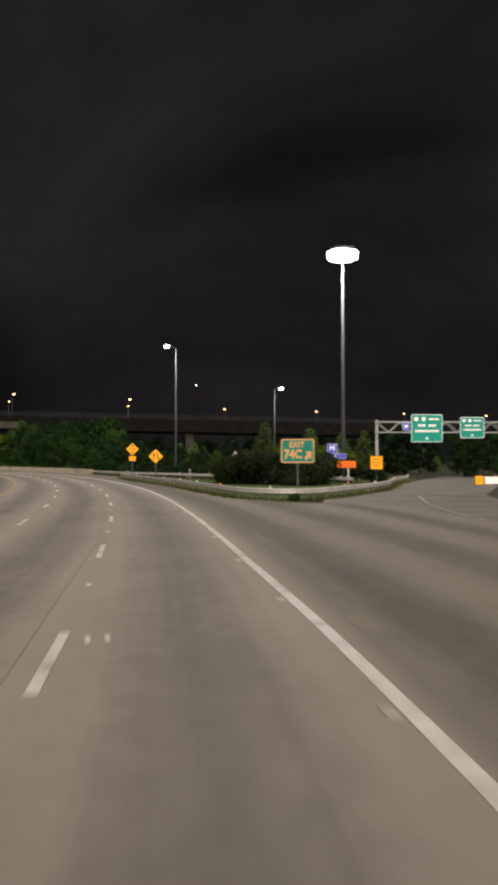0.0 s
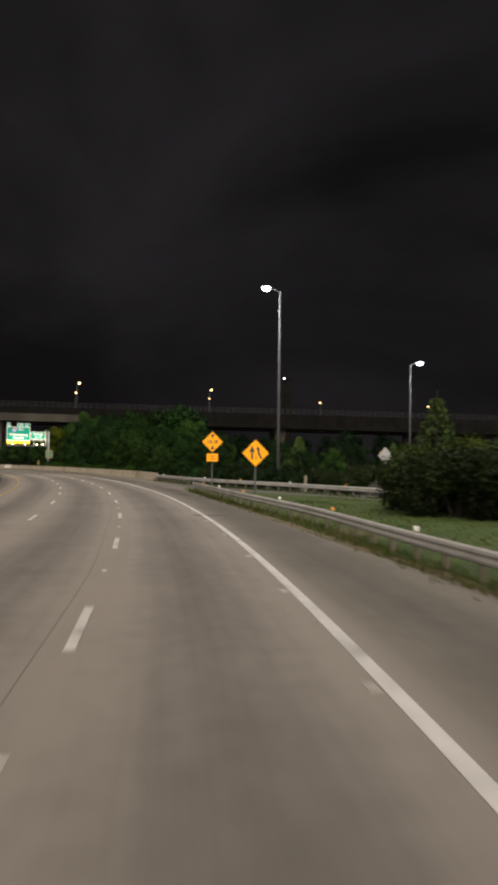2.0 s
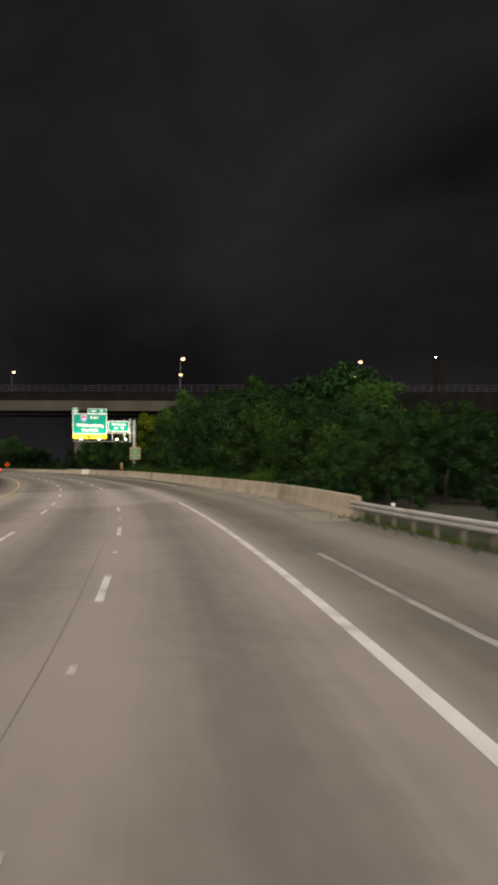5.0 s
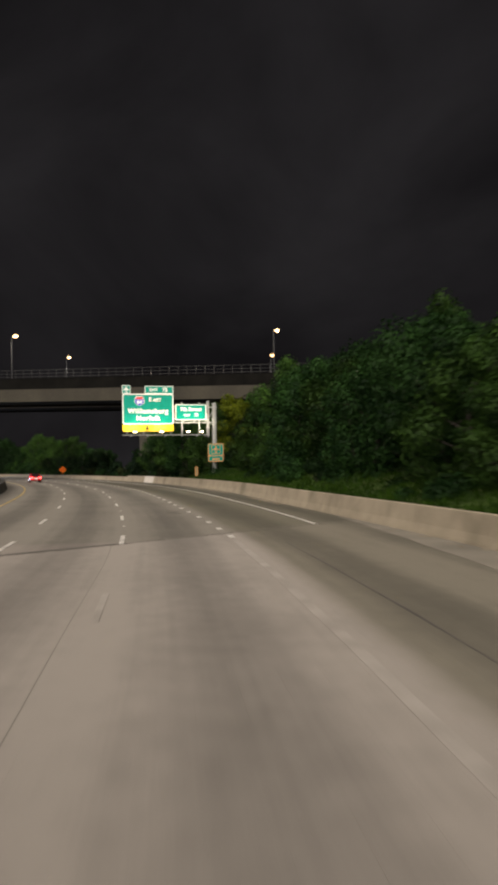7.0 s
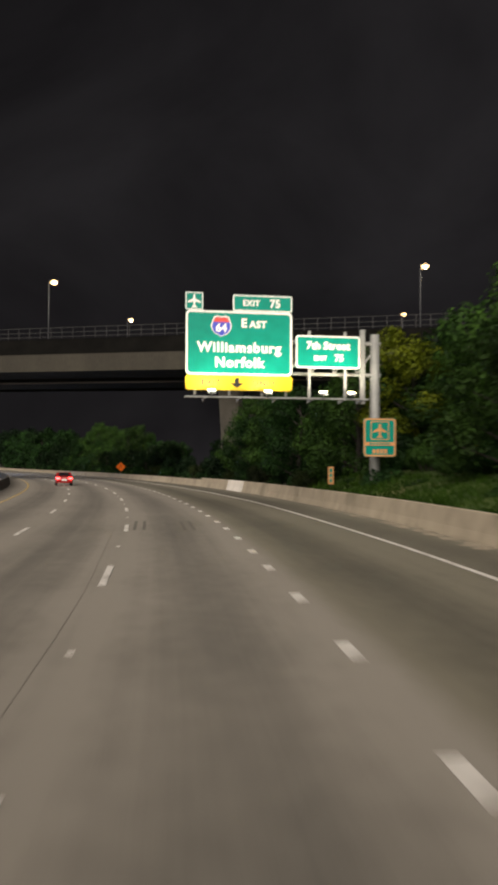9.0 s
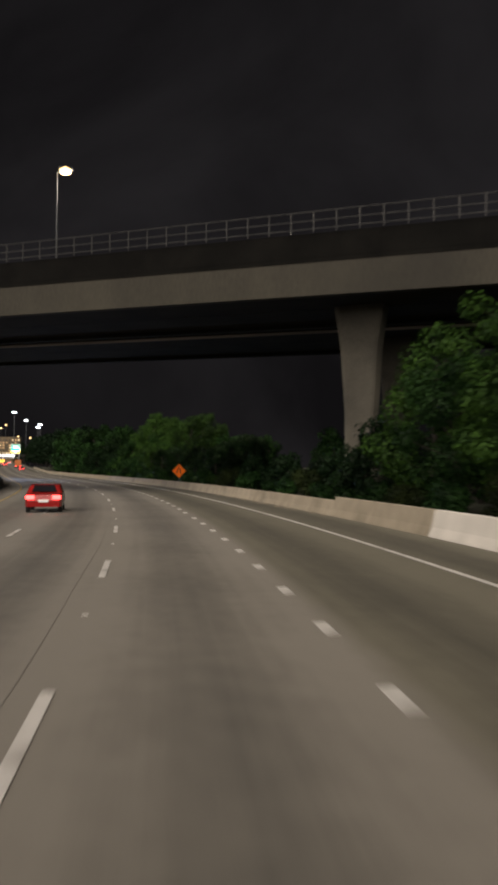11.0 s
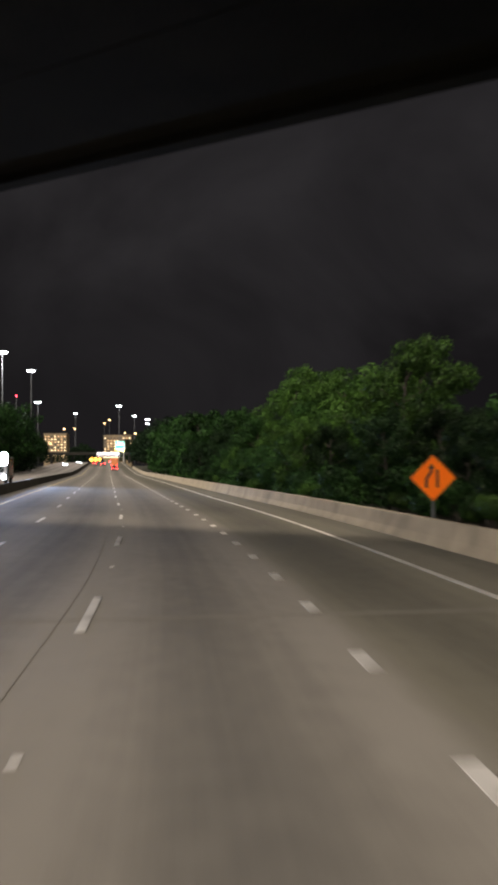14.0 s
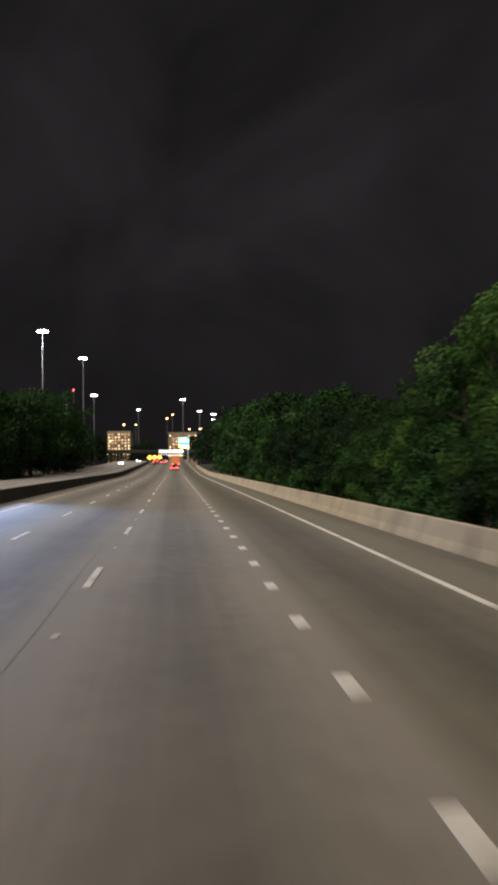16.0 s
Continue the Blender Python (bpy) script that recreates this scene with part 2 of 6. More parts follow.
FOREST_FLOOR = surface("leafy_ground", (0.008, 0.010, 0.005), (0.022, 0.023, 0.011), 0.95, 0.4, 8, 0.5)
STEEL = surface("galvanised_steel", (0.24, 0.25, 0.24), (0.36, 0.37, 0.35), 0.55, 1.2, 12, 0.08, metal=0.12, stain=(0.26, 0.25, 0.23))
FENCE = surface("dark_fence_steel", (0.016, 0.016, 0.015), (0.03, 0.03, 0.028), 0.6, 0.8, 14, 0.05)
STEEL_DULL = surface("weathered_pole_steel", (0.065, 0.069, 0.073), (0.105, 0.109, 0.113), 0.7, 0.8, 14, 0.08, metal=0.1, spec=0.2)
WOOD_POST = surface("weathered_timber", (0.095, 0.085, 0.06), (0.17, 0.148, 0.105), 0.85, 2.0, 18, 0.4, stretch=(6, 6, 0.6))
# white sheeting, with its dim amber lighting put into the colour
SIGN_BUFF = surface("amber_lit_sheeting", (0.56, 0.26, 0.095), (0.68, 0.335, 0.135), 0.45, 1.5, 40, 0.02, spec=0.2)
SIGN_GREEN = surface("green_sign_sheeting", (0.0, 0.205, 0.150), (0.001, 0.255, 0.190), 0.4, 1.5, 40, 0.02, spec=0.2)
SIGN_GREEN_DARK = surface("dark_green_sheeting", (0.0, 0.145, 0.098), (0.002, 0.185, 0.128), 0.45, 1.5, 40, 0.02, spec=0.2)
SIGN_YELLOW = surface("yellow_sign_sheeting", (0.94, 0.36, 0.004), (1.0, 0.42, 0.006), 0.4, 1.5, 40, 0.02, spec=0.12)
SIGN_LEMON = surface("lemon_sign_sheeting", (0.90, 0.58, 0.01), (0.96, 0.66, 0.015), 0.4, 1.5, 40, 0.02)
SIGN_ORANGE = surface("orange_sign_sheeting", (0.97, 0.17, 0.006), (1.0, 0.21, 0.010), 0.4, 1.5, 40, 0.02, spec=0.12)
SIGN_WHITE = surface("white_sign_sheeting", (0.82, 0.80, 0.77), (0.9, 0.88, 0.85), 0.4, 1.5, 40, 0.02)
SIGN_BLUE = surface("blue_sign_sheeting", (0.035, 0.05, 0.42), (0.05, 0.07, 0.50), 0.4, 1.5, 40, 0.02)
SIGN_RED = surface("red_sign_sheeting", (0.6, 0.05, 0.04), (0.7, 0.07, 0.05), 0.4, 1.5, 40, 0.02)
SIGN_BLACK = surface("black_sign_film", (0.012, 0.010, 0.008), (0.02, 0.018, 0.015), 0.5, 1.5, 40, 0.02)
SIGN_BACK = surface("bare_aluminium_back", (0.34, 0.34, 0.335), (0.46, 0.46, 0.45), 0.5, 1.5, 20, 0.03, metal=0.2)
BARK = surface("tree_bark", (0.018, 0.015, 0.012), (0.04, 0.034, 0.027), 0.95, 3.0, 20, 0.6, stretch=(4, 4, 0.7))
LEAF = foliage("broad_leaves", (0.003, 0.012, 0.004), (0.027, 0.071, 0.015))
# a paler copy of the broad leaves, for trees the light reaches
LEAF_LIT = foliage("lit_broad_leaves", (0.006, 0.020, 0.005), (0.056, 0.120, 0.020))
# a darkened copy of the broad leaves, for trees the light misses
LEAF_UNLIT = foliage("unlit_broad_leaves", (0.002, 0.008, 0.003), (0.015, 0.036, 0.010))
# woods leaves: the dark of unlit trees put into their colour
LEAF_WOOD_UNLIT = foliage("unlit_wood_leaves", (0.003, 0.010, 0.004), (0.015, 0.034, 0.012))
LEAF_DARK = foliage("dark_shrub_leaves", (0.008, 0.014, 0.005), (0.034, 0.050, 0.013))
# leaves coloured yellow for the sign lamps' light on them
LEAF_SIGN_LIT = foliage("sign_lit_leaves", (0.034, 0.052, 0.003), (0.165, 0.200, 0.012))
LEAF_FIR = foliage("fir_needles", (0.034, 0.062, 0.016), (0.105, 0.155, 0.038))
# shrub leaves paled for the high mast's light on them
LEAF_MAST_LIT = foliage("mast_lit_leaves", (0.030, 0.054, 0.006), (0.140, 0.190, 0.026))
BLADES = foliage("grass_blades", (0.020, 0.042, 0.003), (0.066, 0.106, 0.010))
WEEDS = foliage("bank_weeds", (0.016, 0.048, 0.003), (0.066, 0.150, 0.010))
DRY_BLADES = foliage("dry_grass_blades", (0.075, 0.072, 0.022), (0.180, 0.160, 0.065))
GUARD_STEEL = surface("galvanised_beam", (0.36, 0.352, 0.325), (0.48, 0.47, 0.435), 0.6, 1.2, 12, 0.06, stain=(0.33, 0.30, 0.26))
LAMP_WHITE = glow("lamp_white", (0.93, 0.96, 1.0), 16.0)
LAMP_WARM = glow("lamp_sodium", (1.0, 0.62, 0.27), 5.0)
LAMP_SIGN = glow("sign_lamp", (1.0, 0.80, 0.45), 14.0)
TAIL = glow("tail_lamp", (1.0, 0.045, 0.04), 12.0)
HEAD = glow("head_lamp", (0.80, 0.88, 1.0), 60.0)
WINDOW_LIT = glow("lit_window", (1.0, 0.76, 0.42), 1.5)
WINDOW_DIM = glow("dim_window", (1.0, 0.62, 0.30), 0.45)
BANNER_LIT = glow("lit_letters", (1.0, 0.93, 0.97), 1.5)
AMBER_LIT = glow("amber_warning_lamp", (1.0, 0.48, 0.06), 7.0)
BEACON = glow("aviation_beacon", (1.0, 0.05, 0.08), 8.0)
FACADE = surface("hotel_facade", (0.17, 0.13, 0.075), (0.25, 0.19, 0.115), 0.85, 0.2, 6, 0.05)
CAR_RED = surface("red_car_paint", (0.28, 0.012, 0.012), (0.32, 0.016, 0.014), 0.25, 1.0, 10, 0.0)
CAR_DARK = surface("dark_car_paint", (0.02, 0.02, 0.022), (0.03, 0.03, 0.032), 0.25, 1.0, 10, 0.0)
CAR_WHITE = surface("white_car_paint", (0.55, 0.56, 0.58), (0.62, 0.63, 0.65), 0.25, 1.0, 10, 0.0)
TRUCK_OR = surface("orange_truck_box", (0.55, 0.17, 0.05), (0.62, 0.2, 0.06), 0.5, 1.0, 10, 0.02)
GLASS_DARK = surface("dark_car_glass", (0.01, 0.01, 0.012), (0.015, 0.015, 0.018), 0.08, 1.0, 10, 0.0)
TYRE = surface("tyre_rubber", (0.015, 0.015, 0.015), (0.025, 0.025, 0.025), 0.85, 3.0, 30, 0.1)
REFLECT_AMBER = surface("amber_reflector", (0.85, 0.35, 0.08), (0.95, 0.42, 0.10), 0.35, 4.0, 40, 0.0)

# ---------------------------------------------------------------- the line of the road
KNOTS = (-60, 0, 60, 120, 180, 240, 300, 345, 385, 430, 1600)
HEADS = (-7.99, -1.49, 5.62, 12.56, 19.22, 25.81, 32.76, 36.75, 40.71, 40.8, 40.8)
_s = np.arange(-60.0, 1600.0, 1.0)
_h = np.radians(np.interp(_s, KNOTS, HEADS))
_x, _y = np.cumsum(-np.sin(_h)), np.cumsum(np.cos(_h))
_x, _y = _x - _x[60], _y - _y[60]


def heading(s):
    return float(np.interp(s, _s, _h))


def rise(s):
    """The road climbs gently far ahead."""
    a = max(0.0, s - 540.0)
    return 0.018 * a * a / (a + 30.0) if a < 260 else 0.018 * 260 * 260 / 290.0


def at(s, u, z=0.0):
    """The place s metres along the road and u metres to the right of its line."""
    h = heading(s)
    return Vector((float(np.interp(s, _s, _x)) + u * math.cos(h), float(np.interp(s, _s, _y)) + u * math.sin(h), z + rise(s)))


def place(s, u, z=0.0, turn=0.0):
    """A pose on the road whose y runs ahead."""
    p = at(s, u, z)
    return pose(p.x, p.y, p.z, 0, 0, math.degrees(heading(s)) + turn)


def lane(s):
    return float(np.interp(s, (0, 60, 110, 190, 230, 300, 345, 395, 460), (-1.45, -1.2, -1.1, -1.1, -1.32, -1.2, -1.3, -1.72, -1.75)))


def wall_u(s):
    return float(np.interp(s, (148, 160, 175, 198, 210, 224, 245, 280, 329, 353, 396, 430, 600), (8.0, 8.7, 9.0, 8.55, 8.5, 8.9, 9.6, 9.6, 8.5, 7.7, 7.1, 7.0, 6.6)))


def right_line(s):
    return float(np.interp(s, (192, 203, 219, 235, 249, 264, 323, 345, 391, 430), (6.3, 6.4, 6.45, 6.75, 6.8, 6.9, 6.0, 5.8, 5.1, 5.2)))


# ---------------------------------------------------------------- mesh helpers
def link(name, bm, mat, parent=None, label="", smooth=False):
    me = bpy.data.meshes.new(name)
    bm.to_mesh(me)
    bm.free()
    for m in (mat if isinstance(mat, (list, tuple)) else (mat,)):
        me.materials.append(m)
    if smooth:
        me.polygons.foreach_set("use_smooth", [True] * len(me.polygons))
    ob = new(name, me)
    if parent:
        ob.parent = parent
    if label:
        ob["label"] = label
    return ob


def part(name, bm, mat, parent, label="", smooth=False):
    return link(name, bm, mat, parent, label, smooth)


def thing(name, m, label, category, group="", kind=""):
    e = new(name)
    e.empty_display_size = 0.3
    e.matrix_world = m
    return tagged(e, label, category, group, kind)


def box(bm, c, size, turn=None, bevel=0.0):
    r = bmesh.ops.create_cube(bm, size=1.0)
    vs = r["verts"]
    bmesh.ops.scale(bm, vec=size, verts=vs)
    if bevel:
        es = list({e for v in vs for e in v.link_edges})
        g = bmesh.ops.bevel(bm, geom=es, offset=bevel, segments=1, affect="EDGES")
        vs = list({v for f in g["faces"] for v in f.verts} | {v for v in vs if v.is_valid})
    if turn is not None:
        bmesh.ops.rotate(bm, cent=(0, 0, 0), matrix=turn, verts=vs)
    bmesh.ops.translate(bm, vec=c, verts=vs)
    return vs


def tube(bm, a, b, r0, r1=None, n=10):
    """A closed round bar from a to b."""
    r1 = r0 if r1 is None else r1
    a, b = Vector(a), Vector(b)
    d = (b - a)
    q = d.to_track_quat("Z", "Y")
    rings = []
    for p, r in ((a, r0), (b, r1)):
        rings.append([bm.verts.new(p + q @ Vector((r * math.cos(2 * math.pi * i / n), r * math.sin(2 * math.pi * i / n), 0))) for i in range(n)])
    for i in range(n):
        bm.faces.new((rings[0][i], rings[0][(i + 1) % n], rings[1][(i + 1) % n], rings[1][i]))
    bm.faces.new(list(reversed(rings[0])))
    bm.faces.new(rings[1])


def plate(bm, outline, y0, y1):
    """An upright plate: outline in x and z, from depth y0 (front) to y1."""
    f = [bm.verts.new((x, y0, z)) for x, z in outline]
    b = [bm.verts.new((x, y1, z)) for x, z in outline]
    n = len(outline)
    bm.faces.new(f)
    bm.faces.new(list(reversed(b)))
    for i in range(n):
        bm.faces.new((f[(i + 1) % n], f[i], b[i], b[(i + 1) % n]))
    bmesh.ops.recalc_face_normals(bm, faces=bm.faces)


def rounded(w, h, r, cx=0.0, cz=0.0, n=4):
    out = []
    for k, (sx, sz) in enumerate(((1, 1), (-1, 1), (-1, -1), (1, -1))):
        for i in range(n + 1):
            a = math.pi / 2 * (k + i / n)
            out.append((cx + sx * (w / 2 - r) + r * math.cos(a), cz + sz * (h / 2 - r) + r * math.sin(a)))
    return out


def rim(bm, outer, inner, y0, y1):
    """A flat frame between two outlines of equal count."""
    n = len(outer)
    rows = []
    for o, y in ((outer, y0), (inner, y0), (inner, y1), (outer, y1)):
        rows.append([bm.verts.new((x, y, z)) for x, z in o])
    for k in range(4):
        a, b = rows[k], rows[(k + 1) % 4]
        for i in range(n):
            bm.faces.new((a[i], a[(i + 1) % n], b[(i + 1) % n], b[i]))
    bmesh.ops.recalc_face_normals(bm, faces=bm.faces)


def lettering(text, size, centre, parent, mat, name="lettering", y=-0.012, stretch=1.0, spacing=1.0):
    """Raised letters facing the front of a sign, centred at (x, z)."""
    cu = bpy.data.curves.new("letters", "FONT")
    cu.body, cu.size, cu.extrude, cu.align_x, cu.align_y, cu.offset = text, size, 0.003, "CENTER", "CENTER", size * 0.034
    cu.space_character, cu.resolution_u = spacing, 3
    tmp = new("letters_tmp", cu)
    me = bpy.data.meshes.new_from_object(tmp.evaluated_get(bpy.context.evaluated_depsgraph_get()))
    bpy.data.objects.remove(tmp)
    me.transform(Matrix.Translation((centre[0], y, centre[1])) @ Matrix.Rotation(math.pi / 2, 4, "X") @ Matrix.Diagonal((stretch, 1, 1, 1)))
    me.materials.clear()
    me.materials.append(mat)
    ob = new(name, me)
    ob.parent = parent
    return ob


def sweep(bm, profile, s0, s1, step, offset=lambda s: 0.0, closed=True, caps=True):
    """Draws a profile of (u, z) along the road."""
    k = max(1, int(math.ceil((s1 - s0) / step)))
    rings = []
    for i in range(k + 1):
        s = s0 + (s1 - s0) * i / k
        o = offset(s)
        rings.append([bm.verts.new(at(s, u + o, z)) for u, z in profile])
    n = len(profile)
    for a, b in zip(rings, rings[1:]):
        for i in range(n if closed else n - 1):
            bm.faces.new((a[i], a[(i + 1) % n], b[(i + 1) % n], b[i]))
    if closed and caps:
        bm.faces.new(list(reversed(rings[0])))
        bm.faces.new(rings[-1])
    bmesh.ops.recalc_face_normals(bm, faces=bm.faces)


def strip(bm, left, right, s0, s1, step, z0, z1):
    """A slab between two lines beside the road; its UVs are metres from the lane line and along the road."""
    uv = bm.loops.layers.uv.verify()
    k = max(1, int(math.ceil((s1 - s0) / step)))
    rings = []
    for i in range(k + 1):
        s = s0 + (s1 - s0) * i / k
        a, b = left(s), right(s)
        rings.append([bm.verts.new(at(s, u, z)) for u, z in ((a, z1), (b, z1), (b, z0), (a, z0))])
    for j, (p, q) in enumerate(zip(rings, rings[1:])):
        for i in range(4):
            f = bm.faces.new((p[i], p[(i + 1) % 4], q[(i + 1) % 4], q[i]))
            if i == 0:
                sa, sb = s0 + (s1 - s0) * j / k, s0 + (s1 - s0) * (j + 1) / k
                for lp, w in zip(f.loops, ((left(sa) - lane(sa), sa), (right(sa) - lane(sa), sa), (right(sb) - lane(sb), sb), (left(sb) - lane(sb), sb))):
                    lp[uv].uv = w
    bm.faces.new(list(reversed(rings[0])))
    bm.faces.new(rings[-1])
    bmesh.ops.recalc_face_normals(bm, faces=bm.faces)


def along(points, step):
    """Even points, with headings, on a smooth line through the points given."""
    pts = [Vector((x, y, 0)) for x, y in points]
    dense = []
    for i in range(len(pts) - 1):
        p0, p1, p2, p3 = pts[max(i - 1, 0)], pts[i], pts[i + 1], pts[min(i + 2, len(pts) - 1)]
        for j in range(24):
            t = j / 24
            dense.append(0.5 * ((2 * p1) + (p2 - p0) * t + (2 * p0 - 5 * p1 + 4 * p2 - p3) * t * t + (3 * p1 - p0 - 3 * p2 + p3) * t ** 3))
    dense.append(pts[-1])
    out, left = [dense[0]], step
    for a, b in zip(dense, dense[1:]):
        seg = (b - a).length
        while seg >= left:
            a = a + (b - a).normalized() * left
            out.append(a)
            seg = (b - a).length
            left = step
        left -= seg
    return out


def extrude_line(bm, pts, profile):
    """Draws a profile (sideways to the right, z) along ground points."""
    rings = []
    for i, p in enumerate(pts):
        d = (pts[min(i + 1, len(pts) - 1)] - pts[max(i - 1, 0)]).normalized()
        r = Vector((d.y, -d.x, 0))
        rings.append([bm.verts.new(p + r * a + Vector((0, 0, z))) for a, z in profile])
    n = len(profile)
    for a, b in zip(rings, rings[1:]):
        for i in range(n):
            bm.faces.new((a[i], a[(i + 1) % n], b[(i + 1) % n], b[i]))
    bm.faces.new(list(reversed(rings[0])))
    bm.faces.new(rings[-1])
    bmesh.ops.recalc_face_normals(bm, faces=bm.faces)


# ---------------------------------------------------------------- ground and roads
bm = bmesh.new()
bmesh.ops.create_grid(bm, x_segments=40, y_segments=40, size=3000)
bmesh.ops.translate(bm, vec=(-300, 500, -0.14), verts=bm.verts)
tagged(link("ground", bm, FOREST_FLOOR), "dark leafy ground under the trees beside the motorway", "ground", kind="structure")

bm = bmesh.new()
strip(bm, lambda s: lane(s) - 9.3, lambda s: float(np.interp(s, (-60, 30, 44, 46, 49, 52.4, 56, 61, 66, 72, 81, 95, 101, 110, 125, 150, 192), (13, 15, 13.5, 9.8, 7.8, 7.05, 6.55, 6.15, 5.8, 5.45, 5.15, 5.13, 5.35, 5.5, 7.0, 8.2, 9.6))), -60, 191, 3, -0.12, 0.0)
road = tagged(link("road", bm, ROAD_A), "worn grey asphalt motorway carriageway with faded tyre tracks", "road", kind="structure")
bm = bmesh.new()
strip(bm, lambda s: lane(s) - 9.3, lambda s: wall_u(s) + 0.1, 191, 1500, 4, -0.12, 0.0)
road_far = tagged(link("road_far", bm, ROAD_B), "darker asphalt carriageway beyond the joint, with an exit lane", "road", kind="structure")
bm = bmesh.new()
for i in range(39):
    a = -10.3 + 0.5 * i
    strip(bm, lambda s, a=a: a, lambda s, a=a: a + 0.5, 164.0 + 0.69 * (a + 0.25), 191.15 + 0.83 * (a + 0.25), 4, -0.02, 0.004)
part("concrete_slab", bm, ROAD_S, road, "pale concrete section before the joint")
bm = bmesh.new()
strip(bm, lambda s: lane(s) + 4.90, lambda s: lane(s) + 4.94 + 0.015 * math.sin(s), 160, 189.5, 1, -0.02, 0.006)
part("seam", bm, SEALANT, road, "dark sealed seam beside the concrete section")

bm = bmesh.new()
strip(bm, lambda s: lane(s) - 27.5, lambda s: lane(s) - 9.9, -60, 1500, 5, -0.12, 0.0)
tagged(link("road_opposite", bm, ROAD_C), "pale carriageway for oncoming traffic beyond the median barrier", "road", kind="structure")

# exit ramp that leaves to the right, and the slip road that joins
RAMP = ((7.0, -30), (8.0, 0), (10.8, 25), (16.6, 54), (21.8, 67), (30, 84), (39, 102), (52, 128))
bm = bmesh.new()
extrude_line(bm, along(RAMP, 2.0), ((-5.2, -0.12), (-5.2, -0.006), (5.8, -0.006), (5.8, -0.12)))
ramp = tagged(link("exit_ramp", bm, ASPHALT), "grey asphalt exit ramp forking away from the carriageway", "road", kind="structure")
JOIN = ((24, 80), (14, 99), (5.2, 112), (-1.8, 120.5), (-6.0, 128.5), (-8.8, 136), (-11.5, 146), (-14.8, 160))
bm = bmesh.new()
extrude_line(bm, along(JOIN, 2.0), ((-3.8, -0.12), (-3.8, -0.008), (1.6, -0.008), (1.6, -0.12)))
slip = tagged(link("slip_road", bm, ASPHALT_DARK), "dark asphalt slip road joining from behind the grass island", "road", kind="structure")

# grass island, verge
bm = bmesh.new()
extrude_line(bm, along(((9.2, 57.2), (9.5, 62), (9.5, 80), (7.9, 92), (6.6, 98.6)), 2.0), ((-4.6, -0.1), (-4.2, 0.04), (0, 0.10), (5.0, 0.06), (5.4, -0.1)))
island = tagged(link("grass_island", bm, GRASS_GROUND), "mown grass island between carriageway and slip road", "grass", kind="structure")
bm = bmesh.new()
extrude_line(bm, along(((14, 58), (22, 76), (28, 92), (36, 112)), 2.0), ((-12.0, -0.1), (-11.6, 0.02), (-3.0, 0.06), (0.0, 0.02), (0.2, -0.1)))
part("grass_slope", bm, GRASS_GROUND, island)
bm = bmesh.new()
rows = []
for i in range(22):
    p = at(96.0 + 1.4 * i, 5.75)
    r = float(np.interp(p.y, (96.9, 109.6, 118.1, 126.0), (10.9, 2.3, -4.7, -9.5)))
    if r < p.x + 0.15:
        break
    rows.append([bm.verts.new(c) for c in ((p.x, p.y, -0.1), (p.x + 0.1, p.y, 0.03), ((p.x + r) / 2, p.y, 0.09), (r - 0.05, p.y, 0.04), (r, p.y, -0.1))])
for a, b in zip(rows, rows[1:]):
    for k in range(4):
        bm.faces.new((a[k], a[k + 1], b[k + 1], b[k]))
bmesh.ops.recalc_face_normals(bm, faces=bm.faces)
part("grass_tip", bm, GRASS_GROUND, island)
bm = bmesh.new()
nose = [bm.verts.new((x, y, 0.045)) for x, y in ((5.1, 57.4), (5.5, 54.6), (6.3, 52.2), (7.5, 51.2), (9.0, 51.5), (10.8, 53.4), (12.2, 55.4), (13.3, 57.6))]
edge_low = [bm.verts.new((v.co.x, v.co.y - 0.15, -0.1)) for v in nose]
bm.faces.new(nose)
for i in range(len(nose) - 1):
    bm.faces.new((nose[i], nose[i + 1], edge_low[i + 1], edge_low[i]))
part("grass_nose", bm, GRASS_GROUND, island)
bm = bmesh.new()
strip(bm, lambda s: wall_u(s) - 1.75 * min(1.0, (203 - s) / 22) + 0.05 * math.sin(s), lambda s: wall_u(s) - 0.04, 149, 202.5, 2, -0.05, 0.01)
part("concrete_gutter", bm, GUTTER, road, "pale concrete gutter at the foot of the barrier")
bm = bmesh.new()
kerb = lambda s: float(np.interp(s, (46, 49, 52.4, 56, 61, 66, 72, 81, 95, 101, 110, 121), (9.7, 7.7, 7.0, 6.5, 6.1, 5.75, 5.4, 5.1, 5.08, 5.3, 5.45, 6.4)))
strip(bm, lambda s: kerb(s) + 0.03 * math.sin(s * 1.7) + 0.03 * math.sin(s * 0.6), lambda s: kerb(s) + 0.62, 46, 119, 1, -0.1, 0.014)
part("verge", bm, DIRT, island, "sandy weedy strip under the guardrail")
bm = bmesh.new()
strip(bm, lambda s: kerb(s) + 0.38 + 0.07 * math.sin(s * 0.9) + 0.05 * math.sin(s * 2.3), lambda s: float(np.interp(s, (50, 57, 62, 80, 92, 97), (9.0, 9.6, 10.2, 11.6, 11.8, 11.6))), 50, 97, 1, -0.1, 0.03)
part("grass_strip", bm, GRASS_GROUND, island)

# painted lines: dashes and dots lie on the road as pieces of it
def dash_mesh(width, length, name, mat):
    me_bm = bmesh.new()
    box(me_bm, (0, 0, 0.006), (width, length, 0.012), bevel=0.004)
    me = bpy.data.meshes.new(name)
    me_bm.to_mesh(me)
    me_bm.free()
    me.materials.append(mat)
    return me


DASH = dash_mesh(0.15, 3.05, "lane_dash", PAINT_W)
DOT = dash_mesh(0.2, 0.95, "lane_dot", PAINT_W)
